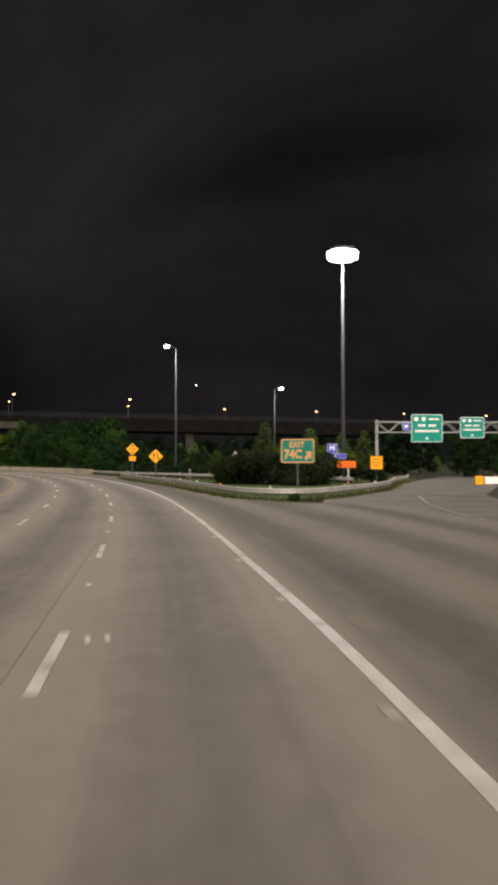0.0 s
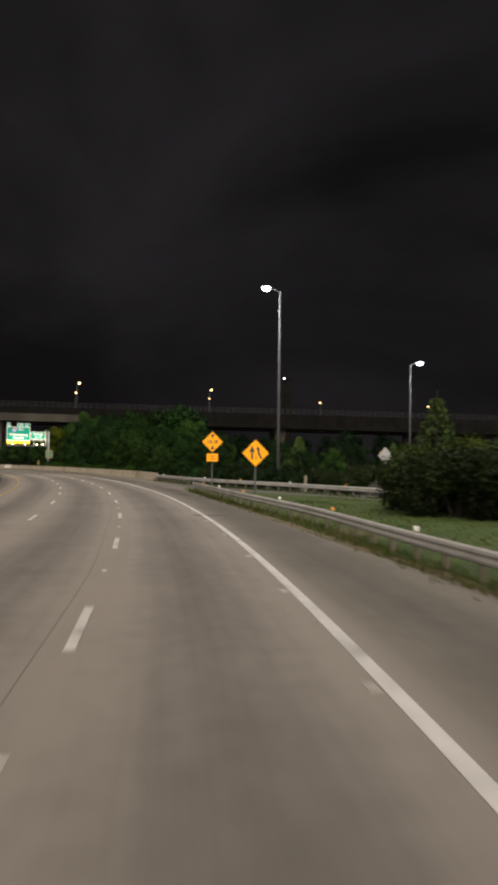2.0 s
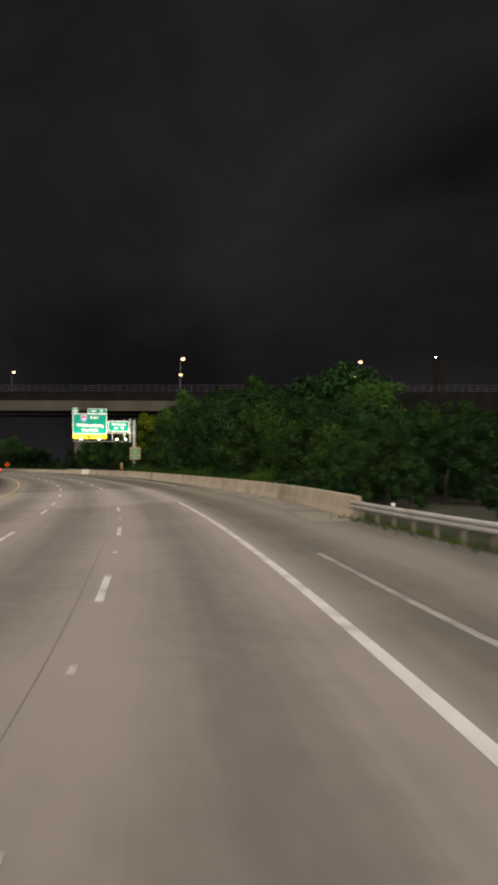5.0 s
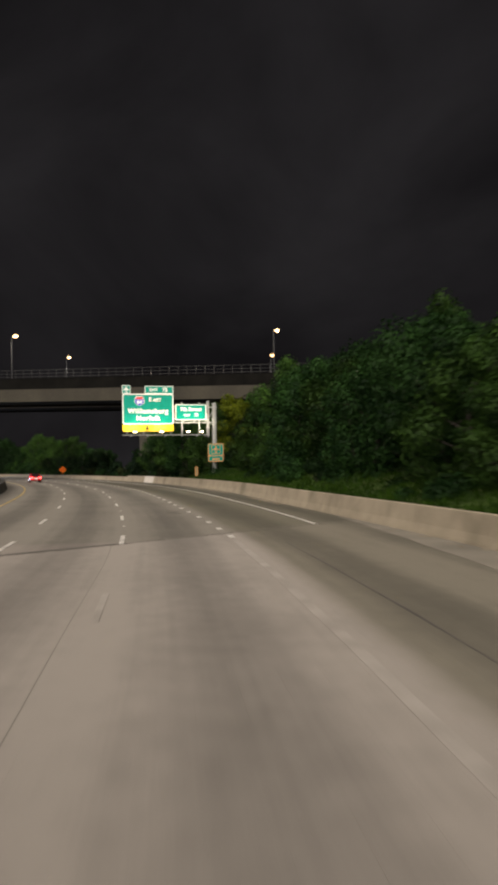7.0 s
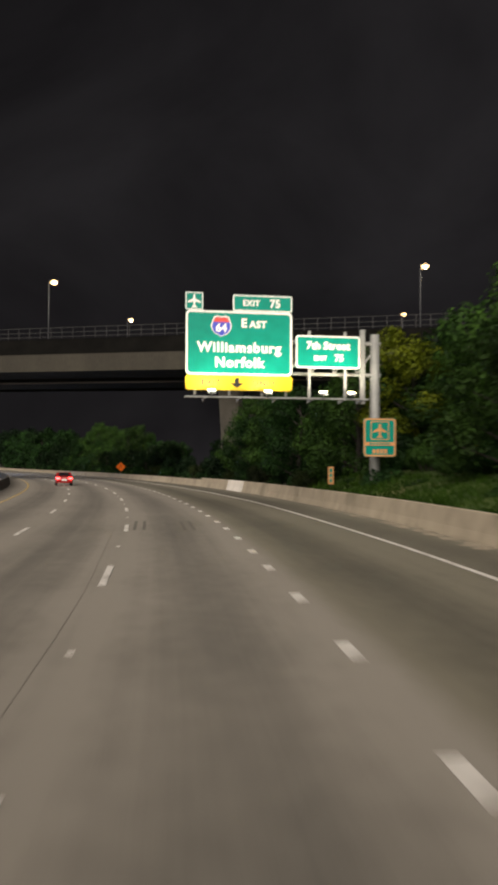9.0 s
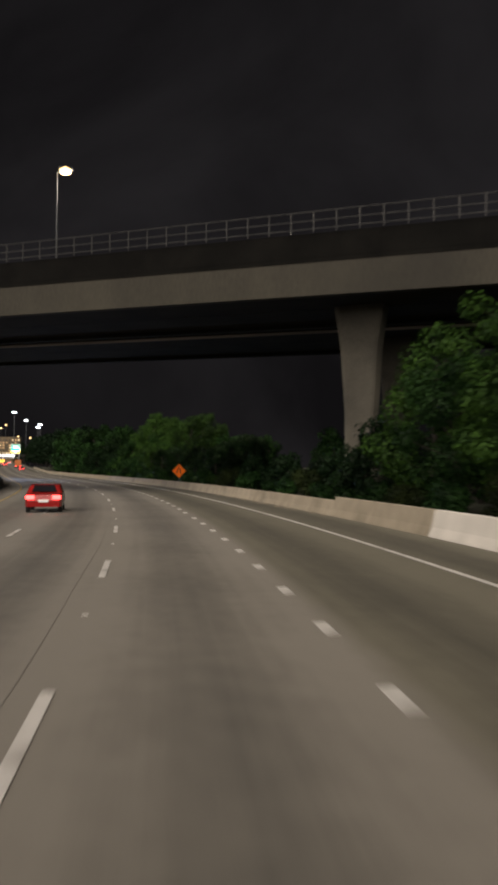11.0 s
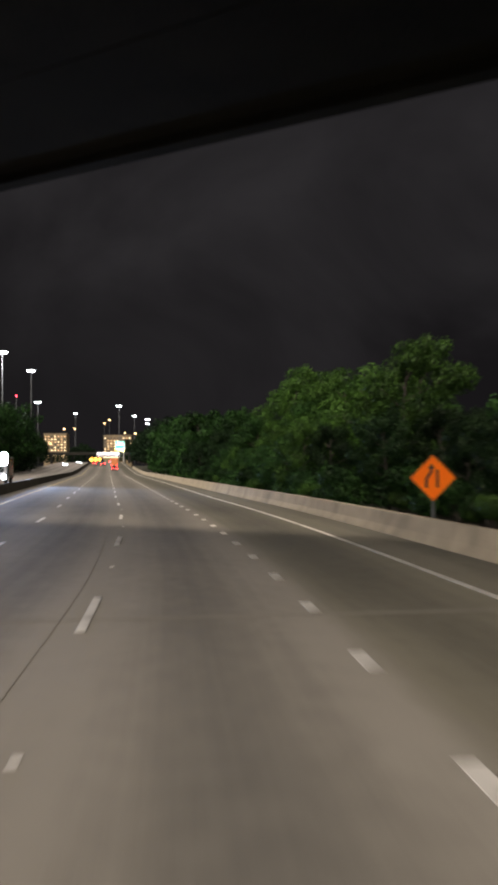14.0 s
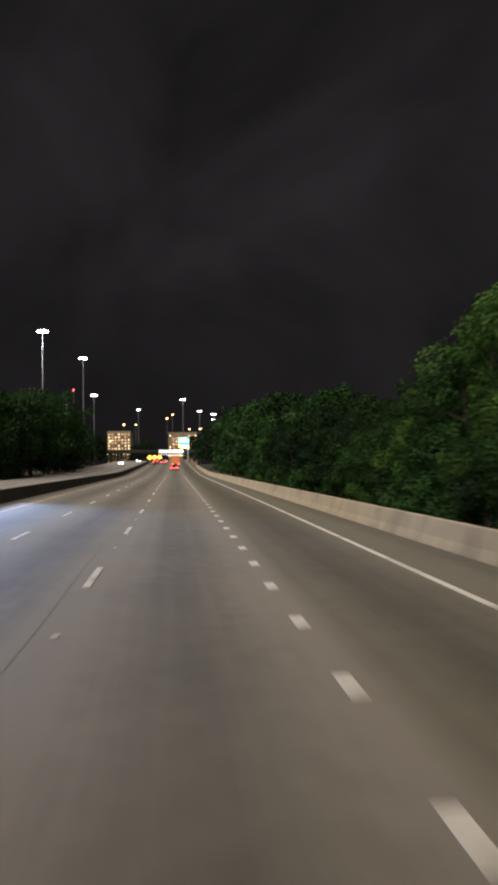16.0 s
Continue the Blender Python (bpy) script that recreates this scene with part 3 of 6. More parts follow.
STUD = dash_mesh(0.10, 0.11, "road_stud", PAINT_W)
STUD_WIDE = dash_mesh(0.14, 0.26, "road_stud_wide", PAINT_STUD)
DASH_OLD = dash_mesh(0.13, 2.8, "lane_dash_old", PAINT_FAINT)


def lay(name, me, s, u):
    ob = new(name, me)
    ob.matrix_world = place(s, u, 0.001)
    ob.parent = road if s < 191 else road_far
    return ob


edge = lambda s: lane(s) + float(np.interp(s, (6, 12, 20, 30, 42, 54, 66, 78, 110, 160), (3.66, 3.58, 3.40, 3.34, 3.37, 3.45, 3.54, 3.60, 3.59, 3.43)))
starts = [10.4 + 12.23 * i for i in range(-4, 0)] + [10.35, 22.61, 34.99, 47.18, 58.75, 71.0, 83.22, 95.85, 108.32, 120.9, 133.2, 146.0, 159.3, 167.1, 178.8]
starts += [191.9, 203.55, 216.96, 230.4, 243.46, 255.82] + [268.06 + 12.22 * i for i in range(3)] + [307.14, 319.9, 332.76, 345.64, 358.5, 370.9, 383.7, 395.95] + [408.2 + 12.25 * i for i in range(32)]


def dash_shift(s):
    return float(np.interp(s, (10, 20, 45, 65, 76, 200, 215, 232, 243, 260, 310, 330, 360, 375, 390, 405), (0, -0.12, -0.12, -0.02, 0.02, -0.08, -0.12, -0.07, 0.02, 0.04, -0.02, 0.02, 0.0, -0.08, -0.08, -0.02)))


for s in starts:
    lay("lane_dash", DASH_OLD if 164 < s < 190 else DASH, s, lane(s) + dash_shift(s))
    lay("lane_dash", DASH, s - 1.3, lane(s) - 3.55)
    if not 155 < s < 186:
        lay("road_stud", STUD, s + 6.1, lane(s) + dash_shift(s))
for s in [1.4, 7.8, 14.3, 20.1, 26.2, 32.5, 39.2, 44.4, 50.4, 55.3, 61.9, 67.55, 73.8, 80.0, 86.3, 91.2]:
    lay("road_stud", STUD_WIDE, s, edge(s) - 0.11)
dots = [191.95, 195.45, 199.0, 202.7, 207.0, 210.92, 214.73, 218.66, 222.95, 227.1, 231.32, 234.8, 238.8, 242.75, 246.25, 250.18, 253.92, 257.8, 261.6] + [265.3 + 3.71 * i for i in range(10)]
dots += [303.17, 306.87, 310.64, 314.25, 318.6, 322.72, 326.93, 330.6, 334.28, 338.0, 341.9, 345.72, 349.5, 353.28, 356.97, 360.66, 364.25, 367.9, 371.5, 375.9, 379.58, 383.18, 386.77, 390.32] + [393.93 + 3.6 * i for i in range(44)]
for s in dots:
    lay("lane_dot", DOT, s, lane(s) + float(np.interp(s, (192, 200, 207, 214, 224, 232, 242, 252, 265, 302, 312, 335, 350, 362, 374, 384, 400), (3.52, 3.46, 3.35, 3.34, 3.42, 3.52, 3.64, 3.67, 3.64, 3.54, 3.63, 3.65, 3.61, 3.55, 3.46, 3.43, 3.53))))

bm = bmesh.new()
strip(bm, edge, lambda s: edge(s) + 0.20, -60, 164.8, 2, 0.001, 0.008)
part("edge_line", bm, PAINT_W, road, "solid white edge line")
bm = bmesh.new()
strip(bm, lambda s: lane(s) + 3.36 + 0.01 * math.sin(s * 0.8), lambda s: lane(s) + 3.55 + 0.01 * math.sin(s * 1.3), 165.0, 190.5, 1, 0.005, 0.009)
part("edge_line", bm, PAINT_FAINT, road, "almost worn away white edge line")
bm = bmesh.new()
strip(bm, lambda s: right_line(s) - 0.08, lambda s: right_line(s) + 0.08, 196.6, 900, 3, 0.001, 0.008)
part("edge_line", bm, PAINT_W, road_far, "solid white edge line")
for s0, s1, own in ((-60, 190.5, road), (191, 900, road_far)):
    bm = bmesh.new()
    strip(bm, lambda s: lane(s) - 7.4, lambda s: lane(s) - 7.25, s0, s1, 3, 0.001, 0.008)
    part("median_line", bm, PAINT_Y, own, "faded yellow line beside the median")
bm = bmesh.new()
extrude_line(bm, along(((12.0, 18), (13.1, 30.7), (15.0, 44), (18.6, 57)), 2.0), ((-0.08, 0.001), (-0.08, 0.012), (0.08, 0.012), (0.08, 0.001)))
part("edge_line", bm, PAINT_WORN, ramp, "worn white edge line of the ramp")
bm = bmesh.new()
extrude_line(bm, along(((-5.0, 116.5), (-6.4, 119.5), (-9.0, 126), (-12.2, 138)), 1.5), ((-0.08, 0.001), (-0.08, 0.010), (0.08, 0.010), (0.08, 0.001)))
part("edge_line", bm, PAINT_WORN, slip, "worn white line of the slip road")
for s0, s1, own in ((-60, 190.5, road), (192, 600, road_far)):
    bm = bmesh.new()
    strip(bm, lambda s: lane(s) - 0.408 + 0.04 * math.sin(s * 0.31), lambda s: lane(s) - 0.392 + 0.04 * math.sin(s * 0.31), s0, s1, 2, 0.001, 0.005)
    part("seam", bm, SEAM, own, "faint sealed seam along the lane")
# joint, tyre marks
def cross_joint(a, b, half, mat, label):
    """A sealed joint between two places on the road."""
    d = (b - a).normalized()
    r = Vector((-d.y, d.x, 0)) * half
    jm = bmesh.new()
    lo_v = [jm.verts.new(v + Vector((0, 0, 0.005))) for v in (a - r, b - r, b + r, a + r)]
    hi_v = [jm.verts.new(v.co + Vector((0, 0, 0.006))) for v in lo_v]
    jm.faces.new(hi_v)
    for i in range(4):
        jm.faces.new((lo_v[i], lo_v[(i + 1) % 4], hi_v[(i + 1) % 4], hi_v[i]))
    part("expansion_joint", jm, mat, road_far, label)


cross_joint(at(183.0, -10.3), at(190.5, -1.06), 0.12, SEALANT, "black sealed joint across the lanes")
cross_joint(at(190.5, -1.06), at(198.8, 9.0), 0.05, SEAM, "faint joint across the lanes")
bm = bmesh.new()
strip(bm, lambda s: lane(s) - 9.0, lambda s: wall_u(s) - 0.05, 345.0, 345.12, 1, 0.001, 0.006)
part("expansion_joint", bm, SEAM, road_far, "faint joint across the lanes")
for u in (-0.98, -0.64, 0.82, 1.16):
    bm = bmesh.new()
    strip(bm, lambda s, u=u: u - 0.06 + 0.02 * (s - 243), lambda s, u=u: u + 0.06 + 0.02 * (s - 243), 242.4, 247.0, 1, 0.001, 0.005)
    part("tyre_mark", bm, RUBBER, road_far, "black skid mark")
for s, u, w, l in ((46.7, 8.55, 2.4, 0.55), (106.5, 4.2, 1.5, 2.2), (83.1, 2.75, 1.5, 0.9), (83.5, 3.5, 0.9, 0.5), (99.45, 4.75, 1.5, 0.65), (87.6, 0.95, 0.42, 0.5), (89.55, 0.37, 0.13, 0.35), (206.35, 1.32, 0.9, 0.78), (207.8, 1.70, 0.28, 0.5)):
    bm = bmesh.new()
    strip(bm, lambda q, u=u, w=w, s=s, l=l: u - w / 2 * math.sin(math.pi * max(0.05, min(0.95, (q - s) / l))), lambda q, u=u, w=w, s=s, l=l: u + w / 2 * math.sin(math.pi * max(0.05, min(0.95, (q - s) / l))), s, s + l, 0.3, 0.001, 0.005)
    part("oil_stain", bm, STAIN if s < 191 else OIL, road if s < 191 else road_far, "dark stain")

bm = bmesh.new()
strip(bm, lambda q: lane(12) + 4.1 + 0.25 * abs(q - 12.2), lambda q: lane(12) + 4.6 - 0.25 * abs(q - 12.2), 11.7, 12.7, 0.35, 0.001, 0.004)
part("patch", bm, GUTTER, road, "pale scuffed patch on the shoulder")
for q, d in ((11.4, 0.36), (11.5, 0.62)):
    bm = bmesh.new()
    strip(bm, lambda x, d=d, q=q: lane(12) + d - 0.05 + 0.1 * (q - x), lambda x, d=d, q=q: lane(12) + d + 0.02 + 0.1 * (q - x), q - 0.2, q + 0.2, 0.2, 0.001, 0.004)
    part("paint_drip", bm, PAINT_W, road)

# ---------------------------------------------------------------- barriers
JERSEY = ((-0.02, 0.0), (0.0, 0.08), (0.10, 0.33), (0.22, 0.90), (0.25, 0.92), (0.42, 0.92), (0.46, 0.0))
wall = tagged(new("barrier_wall"), "tan weathered concrete safety barrier along the shoulder", "barrier", kind="structure")
LOW = [(u, z * 0.80) for u, z in JERSEY]
s = 150.0
while s < 640:
    bm = bmesh.new()
    sweep(bm, JERSEY if s < 300 else LOW, s, s + 5.96, 3, wall_u)
    pale = 277 < s < 284
    part("barrier_segment", bm, CONCRETE_PALE if pale else CONCRETE, wall, "pale newly cast segment" if pale else "")
    s += 6.0
BANK = ((0.5, -0.1), (0.5, 0.72), (1.6, 1.05), (3.5, 1.6), (7.0, 2.3), (13.0, 2.6), (16.0, -0.1))
bm = bmesh.new()
sweep(bm, BANK, 173, 264, 3, wall_u)
tagged(link("bank", bm, GRASS_GROUND), "weedy grass bank rising behind the concrete barrier", "bank", kind="structure")
MED = ((-0.32, 0.0), (-0.24, 0.3), (-0.1, 0.85), (0.1, 0.85), (0.24, 0.3), (0.32, 0.0))
median = tagged(new("median_barrier"), "concrete barrier between the two carriageways", "barrier", kind="structure")
s = -60.0
while s < 900:
    bm = bmesh.new()
    sweep(bm, MED, s, s + 9.96, 5, lambda q: lane(q) - 9.6)
    part("barrier_segment", bm, BRIDGE_CON, median)
    s += 10.0


def guardrail(name, points, label, top=0.74):
    e = thing(name, Matrix.Identity(4), label, "guardrail", kind="structure")
    wave = ((-0.03, top - 0.34), (0.03, top - 0.30), (0.045, top - 0.24), (0.0, top - 0.17), (0.045, top - 0.10), (0.03, top - 0.04), (-0.03, top),
            (-0.04, top), (0.018, top - 0.045), (0.03, top - 0.10), (-0.015, top - 0.17), (0.03, top - 0.24), (0.018, top - 0.295), (-0.04, top - 0.34))
    pts = along(points, 0.95)
    bm = bmesh.new()
    extrude_line(bm, pts, [(-a, z) for a, z in wave])
    part("beam", bm, GUARD_STEEL, e, "galvanised steel beam")
    for i in range(0, len(pts), 2):
        d = (pts[min(i + 1, len(pts) - 1)] - pts[max(i - 1, 0)]).normalized()
        r = Vector((d.y, -d.x, 0))
        bm = bmesh.new()
        turn = Matrix.Rotation(math.atan2(d.y, d.x), 3, "Z")
        box(bm, pts[i] + r * 0.2 + Vector((0, 0, 0.30)), (0.12, 0.14, 0.86), turn, 0.01)
        part("post", bm, WOOD_POST, e)
        bm = bmesh.new()
        box(bm, pts[i] + r * 0.09 + Vector((0, 0, top - 0.155)), (0.12, 0.1, 0.3), turn, 0.01)
        part("block", bm, WOOD_POST, e)
    return e, pts


g1, p1 = guardrail("guardrail", ((30, 96), (24.5, 83), (19.2, 67.7), (12.6, 55.0), (9.4, 50.4), (7.2, 50.2), (5.3, 53.6), (4.35, 59), (3.2, 67), (1.75, 78), (0.1, 87), (-1.75, 97), (-3.1, 105), (-4.75, 115)), "galvanised steel guardrail round the exit gore")
g2, p2 = guardrail("guardrail", ((20, 83), (11.0, 99), (6.5, 107.6), (3.0, 115.2), (-0.6, 121.8), (-3.5, 127.8), (-6.5, 135.6), (-9.0, 143), (-11.4, 151)), "galvanised steel guardrail behind the slip road")

# ---------------------------------------------------------------- overpass
DECK_SLOPE = -0.0165


def deck_z(x):
    return 15.25 + DECK_SLOPE * (x + 109)


def span(bm, y0, y1, z0, z1, x0=-330.0, x1=330.0):
    vs = []
    for x in (x0, x1):
        b = deck_z(x)
        vs.append([bm.verts.new((x, y, b + z)) for y, z in ((y0, z0), (y1, z0), (y1, z1), (y0, z1))])
    for i in range(4):
        bm.faces.new((vs[0][i], vs[0][(i + 1) % 4], vs[1][(i + 1) % 4], vs[1][i]))
    bm.faces.new(vs[0])
    bm.faces.new(list(reversed(vs[1])))
    bmesh.ops.recalc_face_normals(bm, faces=bm.faces)


over = thing("overpass", Matrix.Identity(4), "long stained concrete overpass with a fence, crossing high above the road", "bridge", kind="structure")
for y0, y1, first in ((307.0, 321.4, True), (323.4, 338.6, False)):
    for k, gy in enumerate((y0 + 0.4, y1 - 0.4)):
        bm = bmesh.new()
        # split where the painted light on the outer girder ends
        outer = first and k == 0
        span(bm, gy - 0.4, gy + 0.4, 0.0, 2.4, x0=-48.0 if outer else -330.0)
        part("girder", bm, BRIDGE_UNLIT if outer else BRIDGE_CON, over, "outer girder darkened as if unlit" if outer else "")
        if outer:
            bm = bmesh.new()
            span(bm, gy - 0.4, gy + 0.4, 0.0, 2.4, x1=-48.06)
            part("girder", bm, FASCIA_LIT, over, "tan outer girder coloured as if lit over the road")
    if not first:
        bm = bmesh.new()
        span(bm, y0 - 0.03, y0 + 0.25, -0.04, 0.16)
        part("ledge", bm, LEDGE_LIT, over, "thin concrete ledge paled as if headlit")
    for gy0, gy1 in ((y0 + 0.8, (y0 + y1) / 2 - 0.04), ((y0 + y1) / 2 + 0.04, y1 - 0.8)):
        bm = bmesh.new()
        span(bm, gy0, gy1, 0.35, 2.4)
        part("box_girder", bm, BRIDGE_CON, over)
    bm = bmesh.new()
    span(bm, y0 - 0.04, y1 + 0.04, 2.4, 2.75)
    part("deck_slab", bm, BRIDGE_UNLIT, over)
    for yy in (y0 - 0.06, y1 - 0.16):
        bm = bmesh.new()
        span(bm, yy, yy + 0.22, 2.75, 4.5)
        part("parapet", bm, BRIDGE_UNLIT, over, "parapet darkened as if unlit")
bm = bmesh.new()
tube(bm, (0, 0, 4.5), (0, 0, 6.0), 0.05, n=6)
post = part("fence_post", bm, FENCE, over)
post.location = (-250, 306.7, deck_z(-250))
for i in range(1, 290):
    x = -250 + 1.72 * i
    ob = new("fence_post", post.data)
    ob.parent = over
    ob.location = (x, 306.7, deck_z(x))
for zz in (4.75, 5.35, 6.0):
    bm = bmesh.new()
    tube(bm, (-250, 306.7, deck_z(-250) + zz), (250, 306.7, deck_z(250) + zz), 0.045, n=6)
    part("fence_rail", bm, FENCE, over)


def pier(x, y, w, foot):
    bm = bmesh.new()
    top = deck_z(x)
    rings = []
    for z, a, b in ((-0.2, w, foot), (top * 0.45, w * 1.05, foot), (top * 0.8, w * 1.35, foot * 1.05), (top + 0.3, w * 1.8, foot * 1.1)):
        rings.append([bm.verts.new((x + sx * a / 2, y + sy * b / 2, z)) for sx, sy in ((-1, -0.8), (-0.8, -1), (0.8, -1), (1, -0.8), (1, 0.8), (0.8, 1), (-0.8, 1), (-1, 0.8))])
    for p, q in zip(rings, rings[1:]):
        for i in range(8):
            bm.faces.new((p[i], p[(i + 1) % 8], q[(i + 1) % 8], q[i]))
    bm.faces.new(rings[-1])
    bmesh.ops.recalc_face_normals(bm, faces=bm.faces)
    part("pier", bm, PIER_CON, over)


for x in (-81.0, -166.0, -36.0, 10.0, 56.0, 102.0):
    pier(x + 2.8, 314, 2.2, 2.0)
    pier(x + 1.7, 331, 2.2, 2.0)


# ---------------------------------------------------------------- lamps
def lamp_post(name, base, height, arm, label, group, pole_r=0.11, head=0.7, mat=None, watts=0.0, colour=(1, 1, 1), reach=1.6):
    """A tapered pole with one arm towards arm (x, y) and a flat luminaire."""
    e = thing(name, Matrix.Translation(base), label, "street lamp", group)
    bm = bmesh.new()
    tube(bm, (0, 0, 0), (0, 0, height), pole_r, pole_r * 0.55, 12)
    part("pole", bm, STEEL_DULL, e, smooth=True)
    bm = bmesh.new()
    tube(bm, (0, 0, -0.05), (0, 0, 0.25), pole_r * 2.0, pole_r * 1.7, 12)
    part("base", bm, CONCRETE, e)
    ax, ay = arm
    if ax or ay:
        bm = bmesh.new()
        tube(bm, (0, 0, height - 0.1), (ax * 0.5, ay * 0.5, height + 0.25), 0.05, n=8)
        tube(bm, (ax * 0.5, ay * 0.5, height + 0.25), (ax, ay, height + 0.3), 0.05, n=8)
        part("arm", bm, STEEL_DULL, e)
    turn = Matrix.Rotation(math.atan2(ay, ax), 3, "Z")
    bm = bmesh.new()
    box(bm, (ax, ay, height + 0.36), (head * 1.1, head * 0.6, 0.16), turn, 0.05)
    hd = part("lamp_head", bm, STEEL_DULL, e)
    bm = bmesh.new()
    vs = bmesh.ops.create_uvsphere(bm, u_segments=14, v_segments=8, radius=0.5)["verts"]
    bmesh.ops.scale(bm, vec=(head * 0.95, head * 0.75, head * 0.62), verts=vs)
    bmesh.ops.rotate(bm, cent=(0, 0, 0), matrix=turn, verts=vs)
    bmesh.ops.translate(bm, vec=(ax, ay, height + 0.2), verts=vs)
    part("lens", bm, mat or LAMP_WHITE, hd, "glowing lens")
    if watts:
        li = bpy.data.lights.new("lamp_light", "POINT")
        li.energy, li.color, li.shadow_soft_size = watts, colour, 0.3 if reach < 2 else 1.5
        lo = new("lamp_light", li)
        lo.location = (base[0] + ax * reach, base[1] + ay * reach, base[2] + height - 0.6)
    return e


lamp_post("street_lamp", (3.3, 135.0, 0), 20.8, (-1.5, -0.6), "tall galvanised street lamp with one lit white head", "street lamps", 0.18, 1.0, watts=4500, colour=(0.95, 0.97, 1.0))
lamp_post("street_lamp", (24.2, 167.3, 0), 17.0, (1.3, -0.3), "tall galvanised street lamp with one lit white head", "street lamps", 0.16, 1.0, watts=3000, colour=(0.95, 0.97, 1.0))


def high_mast(base, height, radius, heads, pole_r, watts, label="very tall mast with a ring of lit floodlights", head_size=0.5):
    e = thing("high_mast", Matrix.Translation(base), label, "street lamp", "high masts")
    bm = bmesh.new()
    tube(bm, (0, 0, 0), (0, 0, height), pole_r, pole_r * 0.5, 12)
    part("pole", bm, STEEL_DULL, e, smooth=True)
    bm = bmesh.new()
    for i in range(16):
        a, b = 2 * math.pi * i / 16, 2 * math.pi * (i + 1) / 16
        tube(bm, (radius * math.cos(a), radius * math.sin(a), height), (radius * math.cos(b), radius * math.sin(b), height), 0.05, n=6)
    for i in range(4):
        a = math.pi / 2 * i
        tube(bm, (0, 0, height), (radius * math.cos(a), radius * math.sin(a), height), 0.04, n=6)
    part("ring", bm, STEEL_DULL, e)
    for i in range(heads):
        a = 2 * math.pi * i / heads
        bm = bmesh.new()
        tube(bm, (radius * math.cos(a), radius * math.sin(a), height - 0.1), (radius * math.cos(a), radius * math.sin(a), height + 0.35), head_size * 0.4, head_size * 0.25, 10)
        f = part("floodlight", bm, STEEL_DULL, e)
        bm = bmesh.new()
        tube(bm, (radius * math.cos(a), radius * math.sin(a), height - 0.1 - head_size * 0.5), (radius * math.cos(a), radius * math.sin(a), height - 0.1), head_size * 0.45, head_size * 0.5, 10)
        part("lens", bm, LAMP_WHITE, f, "glowing lens")
    if watts:
        li = bpy.data.lights.new("mast_light", "POINT")
        li.energy, li.color, li.shadow_soft_size = watts, (0.95, 0.97, 1.0), 1.0
        new("mast_light", li).location = (base[0] - 1.9, base[1] - 1.9, base[2] + height - 2.2)
    return e


high_mast((20.0, 87.0, 0), 25.0, 1.0, 8, 0.24, 9000, head_size=1.4)
for x, y, z, w in ((-303.9, 497.8, 39.4, 16000), (-364.5, 569.2, 44.0, 0), (-421.4, 629.2, 36.5, 0), (-448.3, 727.7, 41.3, 0), (-523.6, 836.2, 42.7, 0), (-455.1, 766.2, 34.5, 0), (-600.0, 850.0, 48.0, 0), (-560, 900, 40, 0)):
    high_mast((x, y, 0), z, 1.2, 8, 0.30, w, head_size=0.85)
for x, y, z, ln in ((-104.7, 308.6, 28.3, 0.5), (-52.1, 308.6, 26.8, 0.5), (-10.0, 308.6, 25.2, 0.5), (-105.8, 336.6, 27.6, 0.0), (-58.0, 336.6, 26.0, 0.0), (-11, 336.6, 24.6, 0.0), (28.2, 336.6, 23.6, 0.0), (66.5, 336.6, 22.8, 0.0), (104.0, 336.6, 22.2, 0.0), (140.0, 336.6, 21.6, 0.0), (178.0, 336.6, 21.0, 0)):
    b = deck_z(x) + 2.75
    # one back-row light is boosted and moved outward to fill for absent headlights
    lamp_post("bridge_lamp", (x, y + (1.6 if y < 320 else 0.6), b), z - b, (ln, 0.5 if y < 320 else 1.2), "slim lamp post on the overpass with a lit amber head", "overpass lamps", 0.08, 1.1, LAMP_WARM, (25000 if y > 320 else 1500) if abs(x + 105) < 5 else 500 if -60 < x < -50 else 0, (1.0, 0.84, 0.66), 2.6 if y > 320 else 1.6)
# ---------------------------------------------------------------- trees and shrubs
def leaf_cloud(rng, clumps, leaf, count, droop=0.3):
    """Many small bent leaves in clumps (centre, radius): arrays of corners and quads."""
    vs, fs = [], []
    total = sum(r ** 2 for _, r in clumps)
    for c, r in clumps:
        n = max(6, int(count * r ** 2 / total))
        for _ in range(n):
            d = Vector((rng.gauss(0, 1), rng.gauss(0, 1), rng.gauss(0, 1))).normalized()
            p = c + d * r * (0.55 + 0.5 * rng.random()) * (1.0 if d.z > -0.2 else 0.8)
            nrm = (d + Vector((rng.gauss(0, 0.38), rng.gauss(0, 0.38), rng.gauss(0.2, 0.38)))).normalized()
            t = nrm.orthogonal().normalized()
            t = (Matrix.Rotation(rng.random() * 6.28, 3, nrm) @ t)
            b = nrm.cross(t)
            w, l = leaf * (0.6 + 0.7 * rng.random()), leaf * (0.9 + 0.9 * rng.random())
            k = len(vs)
            vs += [p - t * l * 0.5, p + b * w * 0.62 - nrm * droop * w * 0.3, p + t * l * 0.5 - b * w * 0.12]
            fs.append((k, k + 1, k + 2))
    return vs, fs


def mesh_of(name, vs, fs, mat):
    me = bpy.data.meshes.new(name)
    me.from_pydata([tuple(v) for v in vs], [], fs)
    me.materials.append(mat)
    return me


